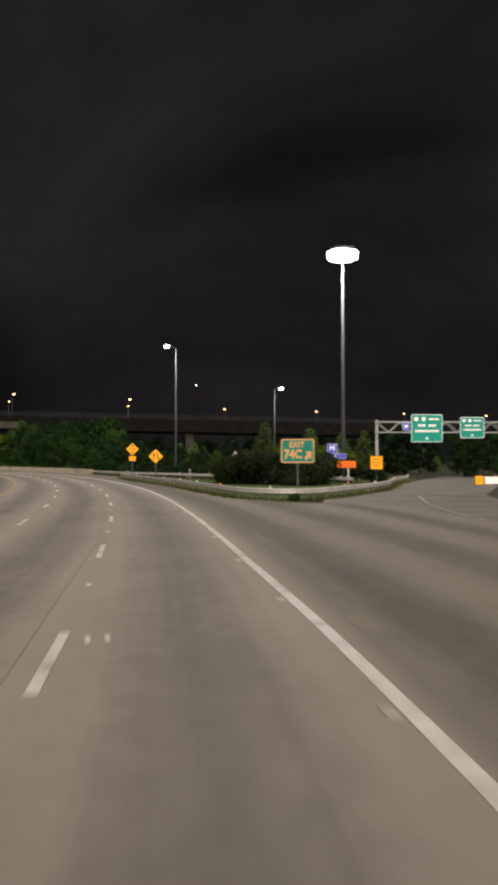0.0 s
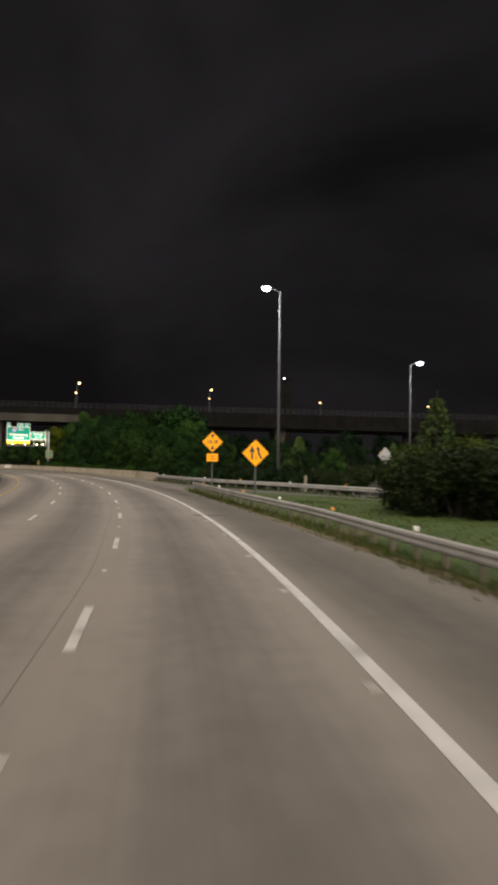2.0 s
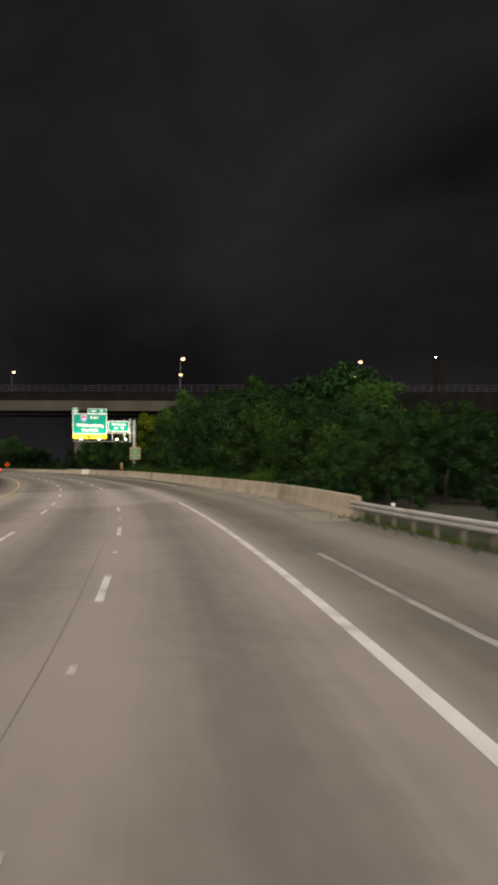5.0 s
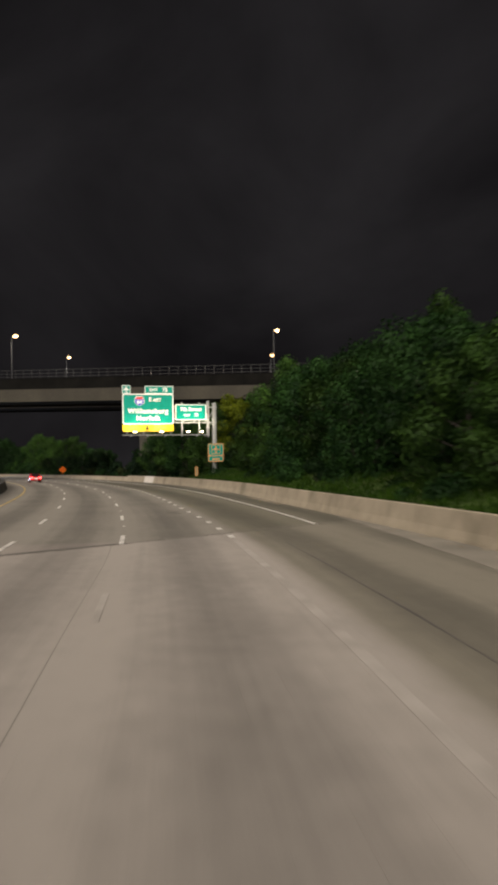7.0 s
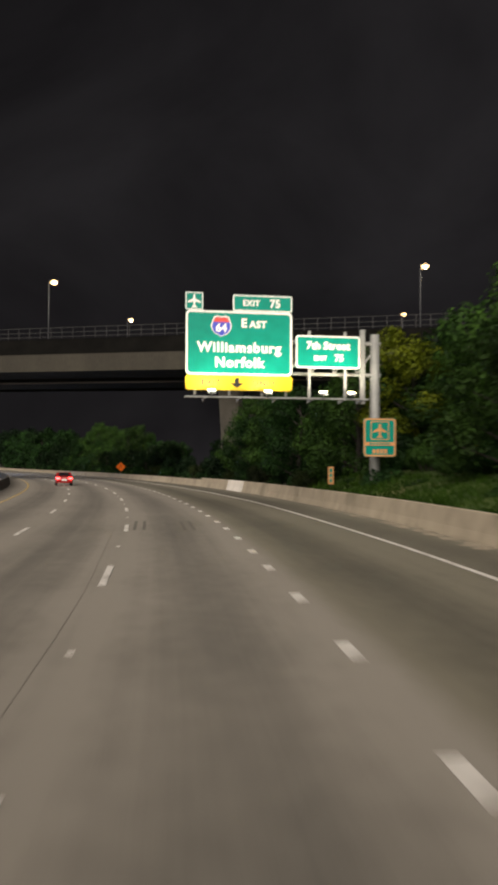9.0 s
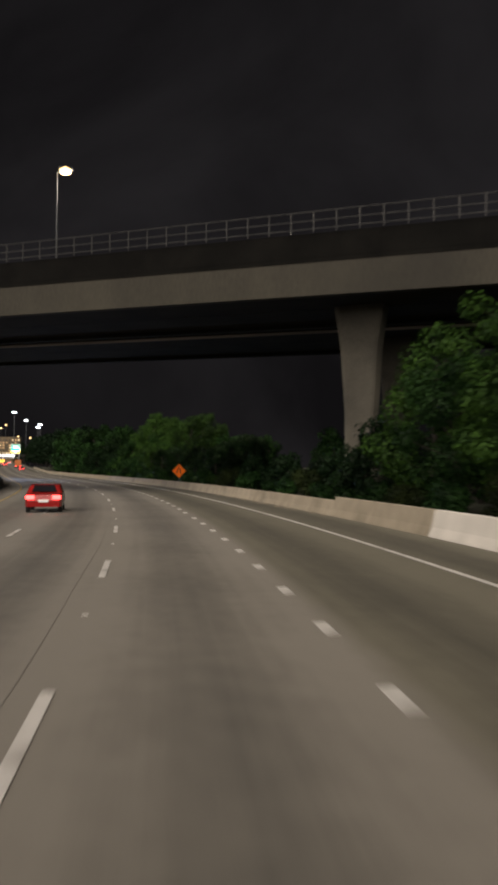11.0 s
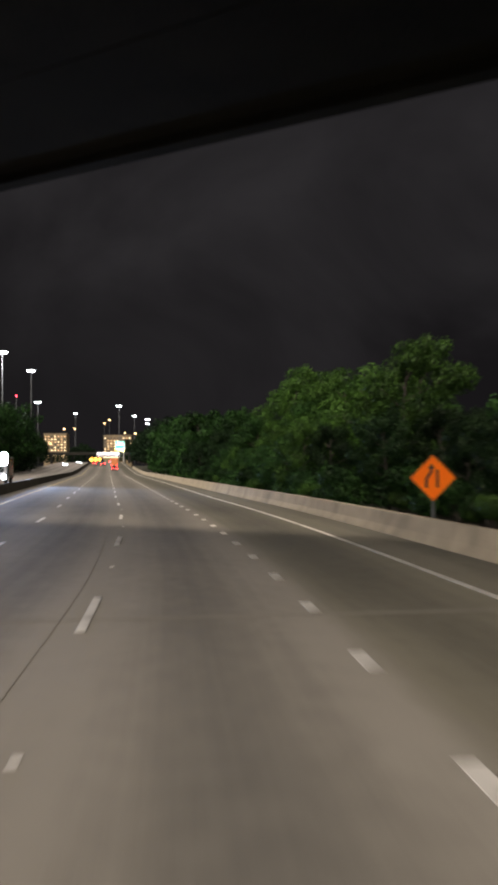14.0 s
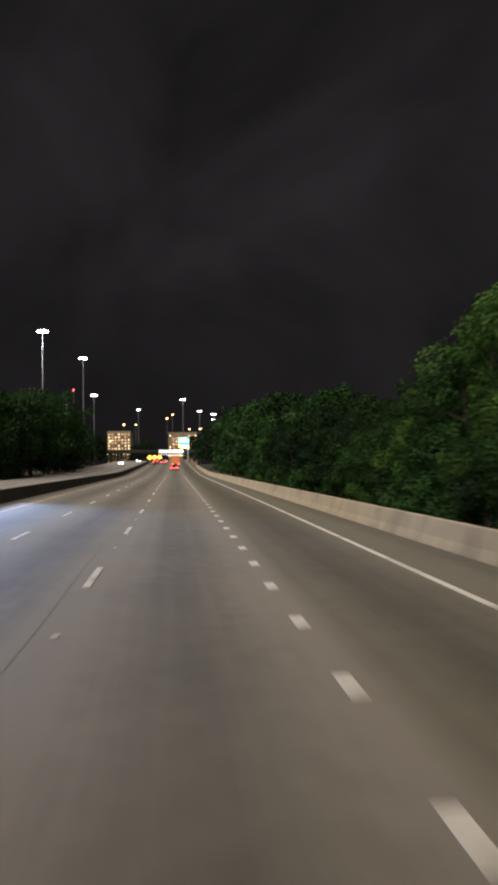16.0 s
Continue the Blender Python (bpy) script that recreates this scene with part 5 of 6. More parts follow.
# merge sign
e = sign_at("merge_sign", 0.05, 98.2, 6.0, "yellow diamond sign with two black lane arrows on a post", "yellow warning signs")
bm = bmesh.new()
i_post(bm, 0, 3.6)
part("post", bm, STEEL_DULL, e)
p = diamond(e, 1.22, SIGN_YELLOW, 2.98)
shape(p, arrow(-0.22, 3.02, 0.36, 0.86), SIGN_BLACK, "arrow")
shape(p, [(0.12, 3.42), (0.30, 3.18), (0.23, 3.18), (0.23, 3.06), (0.40, 2.72), (0.38, 2.60), (0.30, 2.62), (0.12, 3.00), (0.11, 3.18), (0.02, 3.18)], SIGN_BLACK, "arrow")
shape(p, rounded(0.05, 0.3, 0.02, 0.04, 2.72), SIGN_BLACK, "lane_mark")

# exit sign in the gore
e = sign_at("exit_sign", 9.0, 52.0, -7.0, "green exit sign with buff border and arrow on a steel post")
bm = bmesh.new()
i_post(bm, 0, 3.6, 0.09)
part("post", bm, STEEL_DULL, e)
p = panel(e, 2.14, 1.54, SIGN_GREEN_DARK, 0, 3.06, 0.14, SIGN_BUFF, 0.07)
lettering("EXIT", 0.50, (-0.06, 3.44), p, SIGN_BUFF, y=-0.006, stretch=0.88, spacing=1.08)
lettering("74C", 0.78, (-0.29, 2.83), p, SIGN_BUFF, y=-0.006, stretch=0.87)
shape(p, arrow(0.68, 2.78, 0.52, 0.70, 45), SIGN_BUFF, "arrow")

# small signs in the gore
e = sign_at("hospital_sign", 18.3, 84.6, -9.0, "blue hospital sign with an arrow plate on a post")
bm = bmesh.new()
i_post(bm, 0.1, 4.2)
part("post", bm, STEEL_DULL, e)
p = panel(e, 1.05, 1.0, SIGN_BLUE, 0.0, 3.72, 0.06, SIGN_WHITE, 0.025)
lettering("H", 0.72, (0, 3.78), p, SIGN_WHITE, y=-0.006)
p = panel(e, 1.7, 0.55, SIGN_BLUE, 0.6, 2.92, 0.05, SIGN_WHITE, 0.02)
shape(p, arrow(0.3, 2.92, 0.3, 0.34, 45), SIGN_WHITE, "arrow")
e = sign_at("orange_sign", 19.7, 84.2, -9.0, "orange roadworks plate on a post with a banded reflector")
bm = bmesh.new()
i_post(bm, 0.2, 2.4)
part("post", bm, SIGN_WHITE, e)
p = panel(e, 1.95, 0.72, SIGN_ORANGE, 0, 2.08, 0.05, SIGN_BLACK, 0.02)
for dz, w in ((0.13, 0.16), (-0.13, 0.2)):
    for k in range(5):
        shape(p, rounded(w, 0.10, 0.02, -0.56 + 0.28 * k, 2.08 + dz), SIGN_BLACK, "text_bar")
bm = bmesh.new()
box(bm, (0.2, -0.01, 0.35), (0.16, 0.03, 0.2), bevel=0.01)
part("reflector", bm, SIGN_ORANGE, e)
e = sign_at("yellow_sign", 23.4, 86.0, -12.0, "yellow warning plate on a steel post")
bm = bmesh.new()
i_post(bm, 0, 3.0)
part("post", bm, STEEL_DULL, e)
p = panel(e, 1.28, 1.42, SIGN_YELLOW, 0, 2.25, 0.06, SIGN_BLACK, 0.02)
for dz, m in ((0.36, 3), (0.02, 4), (-0.32, 3)):
    for k in range(m):
        shape(p, rounded(0.15, 0.11, 0.02, 0.22 * (k - (m - 1) / 2), 2.25 + dz), SIGN_BLACK, "text_bar")

# sign seen from behind, facing the slip road
e = sign_at("slip_sign", 11.0, 114.0, 205.0, "bare aluminium back of a diamond sign facing the slip road")
bm = bmesh.new()
i_post(bm, 0, 3.2, -0.06)
part("post", bm, STEEL_DULL, e)
diamond(e, 1.0, SIGN_YELLOW, 3.1)

# cantilever with the large signs
g = thing("sign_gantry", place(255.0, 0.0), "steel cantilever gantry carrying two green guide signs and lamps", "sign gantry")
bm = bmesh.new()
tube(bm, (12.0, 0.7, -0.2), (12.0, 0.7, 9.4), 0.30, 0.24, 16)
part("column", bm, STEEL, g, smooth=True)
bm = bmesh.new()
box(bm, (12.0, 0.7, 0.12), (1.0, 1.0, 0.28), bevel=0.04)
part("base_plate", bm, CONCRETE, g)
bm = bmesh.new()
for zz in (7.2, 8.9):
    tube(bm, (1.9, 0.7, zz), (12.3, 0.7, zz), 0.10, n=10)
for i in range(8):
    a = 2.2 + i * 1.25
    tube(bm, (a, 0.7, 7.2), (a + 1.25, 0.7, 8.9 if i % 2 else 8.9), 0.05, n=6)
    tube(bm, (a + 1.25, 0.7, 7.2), (a + 1.25, 0.7, 8.9), 0.05, n=6)
part("truss", bm, STEEL, g)
bm = bmesh.new()
box(bm, (11.2, 0.35, 7.6), (0.28, 0.12, 4.0), bevel=0.02)
part("end_post", bm, STEEL, g)
for xx in (2.2, 4.0, 5.7, 7.0):
    bm = bmesh.new()
    box(bm, (xx, 0.32, 7.9 if xx < 7 else 7.5), (0.12, 0.16, 3.9 if xx < 7 else 3.1), bevel=0.01)
    part("hanger", bm, STEEL, g)
bm = bmesh.new()
box(bm, (6.4, -0.55, 5.78), (9.6, 0.34, 0.09), bevel=0.01)
part("walkway", bm, STEEL, g)
for xx in (2.6, 4.4, 6.3, 8.2, 9.9, 10.9):
    bm = bmesh.new()
    v = [bm.verts.new(c) for c in ((xx, 0.6, 5.9), (xx, -0.75, 5.74), (xx, -0.75, 5.70), (xx, 0.6, 5.60))]
    f = bm.faces.new(v)
    r = bmesh.ops.extrude_face_region(bm, geom=[f])
    bmesh.ops.translate(bm, vec=(0.06, 0, 0), verts=[q for q in r["geom"] if isinstance(q, bmesh.types.BMVert)])
    bmesh.ops.recalc_face_normals(bm, faces=bm.faces)
    part("bracket", bm, STEEL, g)
e = thing("guide_sign", place(255.0, 4.48, 0.0), "large green guide sign with white letters and a yellow exit strip", "road sign", "guide signs")
p = panel(e, 5.6, 3.35, SIGN_GREEN, 0, 8.64, 0.22, SIGN_WHITE, 0.10)
sh = shape(p, shield_outline(-0.95, 9.52, 1.08), SIGN_WHITE, "route_shield", -0.009)
shape(sh, shield_outline(-0.95, 9.50, 0.98), SIGN_BLUE, "shield_field", -0.016)
top = [(x, z) for x, z in shield_outline(-0.95, 9.50, 0.98) if z > 9.70]
shape(sh, [(-1.37, 9.72), (-0.53, 9.72)] + sorted(top, key=lambda q: -q[0]), SIGN_RED, "shield_band", -0.023)
lettering("64", 0.58, (-0.95, 9.40), sh, SIGN_WHITE, y=-0.026, name="route_number")
lettering("E", 0.62, (0.24, 9.68), p, SIGN_WHITE, y=-0.008)
lettering("AST", 0.50, (0.98, 9.63), p, SIGN_WHITE, y=-0.008, spacing=1.08)
lettering("Williamsburg", 0.72, (0.0, 8.40), p, SIGN_WHITE, y=-0.008, spacing=1.14)
lettering("Norfolk", 0.72, (0.0, 7.62), p, SIGN_WHITE, y=-0.008, spacing=1.12)
p = panel(e, 5.6, 0.78, SIGN_LEMON, 0, 6.58, 0.16, None, name="exit_strip", label="yellow strip with black lettering")
lettering("EXIT", 0.42, (-1.48, 6.58), p, SIGN_BLACK, y=-0.016, spacing=1.2)
lettering("ONLY", 0.42, (1.30, 6.58), p, SIGN_BLACK, y=-0.016, spacing=1.2)
shape(p, arrow(-0.12, 6.58, 0.72, 0.52, 180), SIGN_BLACK, "arrow")
p = panel(e, 3.15, 0.86, SIGN_GREEN, 1.22, 10.75, 0.08, SIGN_WHITE, 0.06, name="exit_tab")
lettering("EXIT", 0.42, (0.62, 10.74), p, SIGN_WHITE, y=-0.007, spacing=1.05)
lettering("75", 0.58, (1.88, 10.74), p, SIGN_WHITE, y=-0.007)
p = panel(e, 0.92, 0.92, SIGN_GREEN, -2.36, 10.78, 0.05, SIGN_WHITE, 0.05, name="airport_tab")
shape(p, plane_outline(-2.36, 10.78, 0.72), SIGN_WHITE, "aeroplane")
e = thing("guide_sign", place(255.0, 9.22, 0.0), "smaller green guide sign with white letters beside the large one", "road sign", "guide signs")
p = panel(e, 3.5, 1.74, SIGN_GREEN, 0, 8.30, 0.14, SIGN_WHITE, 0.08)
lettering("7th Street", 0.56, (0, 8.62), p, SIGN_WHITE, y=-0.007, spacing=1.03)
lettering("EXIT", 0.34, (-0.42, 7.96), p, SIGN_WHITE, y=-0.007)
lettering("75", 0.50, (0.60, 7.98), p, SIGN_WHITE, y=-0.007)
for xx in (-1.0, 0.95):
    bm = bmesh.new()
    box(bm, (xx, 0.12, 7.66), (0.14, 0.12, 3.5), bevel=0.01)
    part("hanger", bm, STEEL, e)
for u in (2.95, 5.85, 8.75, 10.25):
    e = thing("sign_lamp", place(255.0, u, 0.0), "small lit floodlight on a bracket beneath the guide signs", "lamp", "sign lamps")
    bm = bmesh.new()
    box(bm, (0, -0.85, 6.02), (0.46, 0.28, 0.14), Matrix.Rotation(radians(20), 3, "X"), 0.03)
    hd = part("housing", bm, STEEL_DULL, e)
    bm = bmesh.new()
    tube(bm, (0, -0.72, 5.80), (0, -0.85, 5.98), 0.04, n=8)
    part("stem", bm, STEEL_DULL, e)
    bm = bmesh.new()
    box(bm, (0, -0.80, 6.12), (0.38, 0.2, 0.05), Matrix.Rotation(radians(20), 3, "X"), 0.015)
    part("lens", bm, LAMP_SIGN, hd, "glowing lens")
    li = bpy.data.lights.new("sign_light", "SPOT")
    li.energy, li.color, li.shadow_soft_size, li.spot_size, li.spot_blend = 640, (1.0, 0.88, 0.64), 0.12, radians(125), 0.9
    lo = new("sign_light", li)
    m = place(255.0, u, 0.0)
    lo.matrix_world = look(m @ Vector((0, -1.5, 5.95)), m @ Vector((0, 0, 8.2)))

# airport sign on the gantry column
e = thing("airport_sign", place(254.4, 11.85, -0.9) @ Matrix.Scale(1.16, 4), "green airport sign with a buff border on the gantry column", "road sign")
p = panel(e, 1.52, 1.74, SIGN_GREEN, 0, 4.05, 0.14, SIGN_BUFF, 0.075)
q = shape(p, rounded(0.86, 0.84, 0.05, 0, 4.36), SIGN_GREEN, "symbol_panel", -0.010)
bm = bmesh.new()
rim(bm, rounded(0.86, 0.84, 0.05, 0, 4.36), rounded(0.78, 0.76, 0.04, 0, 4.36), -0.016, -0.011)
part("border", bm, SIGN_BUFF, q)
shape(q, plane_outline(0, 4.36, 0.68), SIGN_BUFF, "aeroplane", -0.018)
shape(p, rounded(1.36, 0.15, 0.03, 0, 3.76), SIGN_BUFF, "divider")
for k in range(7):
    shape(p, rounded(0.1, 0.09, 0.02, -0.42 + 0.14 * k, 3.76), SIGN_GREEN, "text_bar", -0.014)
for k in range(4):
    shape(p, rounded(0.13, 0.2, 0.02, -0.27 + 0.18 * k, 3.42), SIGN_BUFF, "text_bar")
bm = bmesh.new()
for zz in (3.5, 4.5):
    box(bm, (0, 0.2, zz), (0.6, 0.36, 0.06), bevel=0.01)
part("bracket", bm, STEEL, e)

# mile marker behind the barrier
p = at(260.5, 10.9)
e = sign_at("mile_marker", p.x, p.y, 28, "narrow upright mile marker with pale figures behind the barrier")
bm = bmesh.new()
i_post(bm, 0, 2.2, 0.05)
part("post", bm, STEEL_DULL, e)
p = panel(e, 0.34, 1.05, SIGN_BUFF, 0, 1.72, 0.03, None)
for k in range(3):
    shape(p, rounded(0.16, 0.22, 0.03, 0, 2.02 - 0.3 * k), SIGN_GREEN, "text_bar")

# roadworks diamond behind the barrier
e = sign_at("roadworks_sign", -108.4, 340.2, 34, "orange roadworks diamond with a black lane symbol behind the barrier")
bm = bmesh.new()
i_post(bm, 0, 2.4, 0.06)
part("post", bm, STEEL_DULL, e)
p = diamond(e, 1.22, SIGN_ORANGE, 1.86)
shape(p, [(-0.30, 1.50), (-0.20, 1.50), (-0.20, 1.80), (-0.02, 2.08), (-0.02, 2.20), (0.06, 2.20), (-0.06, 2.38), (-0.18, 2.20), (-0.12, 2.20), (-0.12, 2.10), (-0.30, 1.84)], SIGN_BLACK, "lane_symbol")
shape(p, rounded(0.09, 0.66, 0.02, 0.16, 1.84), SIGN_BLACK, "lane_symbol")
# gantry over the exit ramp
g = thing("sign_gantry", pose(29.8, 109.4, 0, 0, 0, -4), "steel gantry over the exit ramp with two green signs", "sign gantry")
bm = bmesh.new()
for xx in (0.0, 22.0):
    tube(bm, (xx, 0, -0.2), (xx, 0, 8.0), 0.22, 0.2, 12)
part("columns", bm, STEEL, g)["kind"] = "stuff"
bm = bmesh.new()
for yy in (-0.5, 0.5):
    for zz in (6.3, 7.7):
        tube(bm, (-0.2, yy, zz), (22.2, yy, zz), 0.09, n=8)
    for i in range(14):
        a = i * 22 / 14
        tube(bm, (a, yy, 6.3 if i % 2 else 7.7), (a + 22 / 14, yy, 7.7 if i % 2 else 6.3), 0.05, n=6)
part("truss", bm, STEEL, g)
for cx, w, h, cz in ((6.7, 4.25, 3.75, 6.85), (12.9, 3.3, 2.85, 6.95)):
    e = thing("guide_sign", pose(29.8, 109.4, 0, 0, 0, -4) @ Matrix.Translation((cx, -0.66, 0)), "green guide sign above the exit ramp", "road sign", "guide signs")
    p = panel(e, w, h, SIGN_GREEN, 0, cz, 0.15, SIGN_WHITE, 0.06)
    for dx in (-0.34, -0.10):
        shape(p, shield_outline(dx * w, cz + h * 0.33, h * 0.15), SIGN_WHITE, "route_shield")
    for j in range(4):
        shape(p, rounded(w * 0.055, h * 0.07, 0.03, (0.10 + 0.085 * j) * w, cz + h * 0.33), SIGN_WHITE, "text_bar")
    for dz, word in ((0.10, 7), (-0.10, 9)):
        for j in range(word):
            if j != word // 2 or word == 9:
                shape(p, rounded(w * 0.058, h * 0.085, 0.03, (j - (word - 1) / 2) * 0.085 * w, cz + dz * h), SIGN_WHITE, "text_bar")
    shape(p, arrow(0, cz - h * 0.36, h * 0.11, h * 0.12, 180), SIGN_WHITE, "arrow")
    bm = bmesh.new()
    for dx in (-0.3, 0.3):
        box(bm, (dx * w, 0.09, cz), (0.1, 0.12, h), bevel=0.01)
    part("hangers", bm, STEEL, e)["kind"] = "stuff"

e = thing("blue_plate", pose(29.8, 109.4, 0, 0, 0, -4) @ Matrix.Translation((3.9, -0.62, 0)), "small blue service plate on the ramp gantry", "road sign")
p = panel(e, 0.95, 1.05, SIGN_BLUE, 0, 7.1, 0.08, SIGN_WHITE, 0.03)
shape(p, rounded(0.4, 0.4, 0.05, 0, 7.1), SIGN_WHITE, "symbol")
bm = bmesh.new()
box(bm, (0, 0.08, 7.0), (0.08, 0.08, 1.5), bevel=0.01)
part("hanger", bm, STEEL, e)

# guardrail with a striped end across the ramp
g3, p3 = guardrail("guardrail", ((33.5, 82), (38.5, 91), (46, 104), (58, 124)), "galvanised guardrail on the far side of the exit ramp")
e = sign_at("end_marker", 32.8, 81.2, -15, "yellow and white crash cushion at the guardrail end")
bm = bmesh.new()
box(bm, (0, 0, 0.45), (0.75, 0.4, 0.9), bevel=0.06)
part("nose", bm, SIGN_YELLOW, e)
for k in range(3):
    bm = bmesh.new()
    box(bm, (0.95 + 0.85 * k, 0.5 + 0.9 * k, 0.42), (0.8, 0.9, 0.75), bevel=0.05)
    part("module", bm, SIGN_WHITE, e)

# short post and reflectors on the guardrails
e = thing("utility_post", pose(4.9, 118.6, 0), "short pale utility post beside the guardrail", "post")
bm = bmesh.new()
box(bm, (0, 0, 0.55), (0.26, 0.2, 1.5), bevel=0.03)
part("post", bm, CONCRETE, e)
for own, pts in ((g1, p1), (g2, p2), (g3, p3)):
    for i in range(2, len(pts), 9):
        bm = bmesh.new()
        box(bm, pts[i] + Vector((0.16, 0, 0.80)), (0.10, 0.04, 0.13), Matrix.Rotation(rng.uniform(-0.3, 0.3), 3, "Z"), 0.02)
        part("reflector", bm, REFLECT_AMBER if i % 2 else SIGN_WHITE, own, "small reflector on the post")

# ---------------------------------------------------------------- vehicles
def car(m, paint, label, oncoming=False, suv=False):
    e = thing("car", m, label, "car", "cars")
    h = 0.25 if suv else 0.0
    prof = ((-2.2, 0.32), (-2.25, 0.62), (-2.15, 0.92 + h), (-1.55, 1.0 + h), (-1.0, 1.38 + h), (0.45, 1.42 + h), (1.15, 0.98 + h), (2.05, 0.82 + h * 0.6), (2.25, 0.55), (2.2, 0.3))
    bm = bmesh.new()
    rings = []
    for x, k in ((-0.9, 0.86), (-0.8, 0.98), (0.8, 0.98), (0.9, 0.86)):
        rings.append([bm.verts.new((x if z < 1.05 + h else x * 0.82, y * k + (0 if abs(k - 0.98) < 0.01 else 0), z)) for y, z in prof])
    n = len(prof)
    for a, b in zip(rings, rings[1:]):
        for i in range(n):
            bm.faces.new((a[i], a[(i + 1) % n], b[(i + 1) % n], b[i]))
    bm.faces.new(rings[0])
    bm.faces.new(list(reversed(rings[-1])))
    bmesh.ops.recalc_face_normals(bm, faces=bm.faces)
    part("body", bm, paint, e)
    bm = bmesh.new()
    v = [bm.verts.new(c) for c in ((-0.62, -1.52, 1.05 + h), (0.62, -1.52, 1.05 + h), (0.52, -1.06, 1.36 + h), (-0.52, -1.06, 1.36 + h))]
    bm.faces.new(v)
    r = bmesh.ops.extrude_face_region(bm, geom=list(bm.faces))
    bmesh.ops.translate(bm, vec=(0, -0.04, 0.03), verts=[q for q in r["geom"] if isinstance(q, bmesh.types.BMVert)])
    part("rear_window", bm, GLASS_DARK, e)
    for sx in (-0.8, 0.8):
        for sy in (-1.35, 1.35):
            bm = bmesh.new()
            tube(bm, (sx - 0.1, sy, 0.32), (sx + 0.1, sy, 0.32), 0.32, n=14)
            w = part("wheel", bm, TYRE, e)
            bm = bmesh.new()
            tube(bm, (sx - 0.11, sy, 0.32), (sx + 0.11, sy, 0.32), 0.19, n=12)
            part("rim", bm, STEEL, w)
        bm = bmesh.new()
        box(bm, (sx * 0.82, -2.20, 0.80 + h), (0.42, 0.12, 0.2), bevel=0.03)
        part("tail_light", bm, TAIL if not oncoming else SIGN_RED, e, "lit red tail light" if not oncoming else "")
        bm = bmesh.new()
        box(bm, (sx * 0.8, 2.16, 0.68 + h * 0.5), (0.4, 0.14, 0.2), bevel=0.03)
        part("headlight", bm, HEAD if oncoming else SIGN_WHITE, e, "lit white headlight" if oncoming else "")
    bm = bmesh.new()
    box(bm, (0, -2.23, 0.62), (0.5, 0.04, 0.14), bevel=0.01)
    part("number_plate", bm, SIGN_WHITE, e, "blank plate")
    return e


car(place(596, -0.2), CAR_RED, "red saloon car with lit tail lights driving ahead")
car(place(306, -4.8), CAR_RED, "red saloon car with lit tail lights in the fast lane")
car(place(700, -4.4), CAR_DARK, "dark car with lit tail lights in slow traffic")
car(place(716, -8.0), CAR_RED, "red car with lit tail lights in slow traffic")
car(place(735, -4.4), CAR_WHITE, "pale car with lit tail lights in slow traffic")
car(place(742, -8.0), CAR_DARK, "dark car with lit tail lights beside the median", suv=True)
car(place(760, -0.6), CAR_WHITE, "pale car with lit tail lights in slow traffic", suv=True)
car(place(690, -20.0, 0, 180), CAR_WHITE, "oncoming car with lit headlights", oncoming=True)
car(place(760, -16.5, 0, 180), CAR_DARK, "oncoming car with lit headlights", oncoming=True)


def truck(m, paint, label, oncoming=False):
    e = thing("truck", m, label, "truck")
    bm = bmesh.new()
    box(bm, (0, -1.2, 2.25), (2.5, 5.6, 2.7), bevel=0.06)
    part("cargo_box", bm, paint, e)
    bm = bmesh.new()
    for x in (-1.25, 1.25):
        for z in (0.95, 3.55):
            box(bm, (x, -1.2, z), (0.08, 5.64, 0.1), bevel=0.01)
    part("box_trim", bm, STEEL, e)
    bm = bmesh.new()
    box(bm, (0, 2.6, 1.6), (2.3, 1.8, 2.0), bevel=0.18)
    part("cab", bm, CAR_WHITE, e)
    bm = bmesh.new()
    box(bm, (0, 3.44, 1.95), (1.9, 0.12, 0.8), bevel=0.04)
    part("windscreen", bm, GLASS_DARK, e)
    bm = bmesh.new()
    box(bm, (0, -0.3, 0.75), (0.9, 7.2, 0.3), bevel=0.03)
    part("chassis", bm, TYRE, e)
    for sx in (-1.0, 1.0):
        for sy in (-2.6, 2.5):
            bm = bmesh.new()
            tube(bm, (sx - 0.18, sy, 0.5), (sx + 0.18, sy, 0.5), 0.5, n=14)
            part("wheel", bm, TYRE, e)
        bm = bmesh.new()
        box(bm, (sx, -4.04, 0.85), (0.4, 0.1, 0.22), bevel=0.02)
        part("tail_light", bm, TAIL if not oncoming else SIGN_RED, e)
        bm = bmesh.new()
        box(bm, (sx * 0.85, 3.52, 0.95), (0.5, 0.14, 0.42), bevel=0.05)
        part("headlight", bm, HEAD if oncoming else SIGN_WHITE, e)
    # invented lamp rack: its size stands in for the bloom of oncoming headlights
    if oncoming:
        for x in (-0.85, 0.0, 0.85):
            for z in (2.95, 3.75):
                bm = bmesh.new()
                tube(bm, (x, 3.0, z), (x, 3.3, z), 0.3, 0.46, 12)
                part("work_lamp", bm, HEAD, e, "oversized lamp standing in for headlight glare")
        bm = bmesh.new()
        box(bm, (0, 2.9, 3.3), (2.3, 0.12, 1.7), bevel=0.03)
        part("lamp_rack", bm, STEEL_DULL, e)
    return e


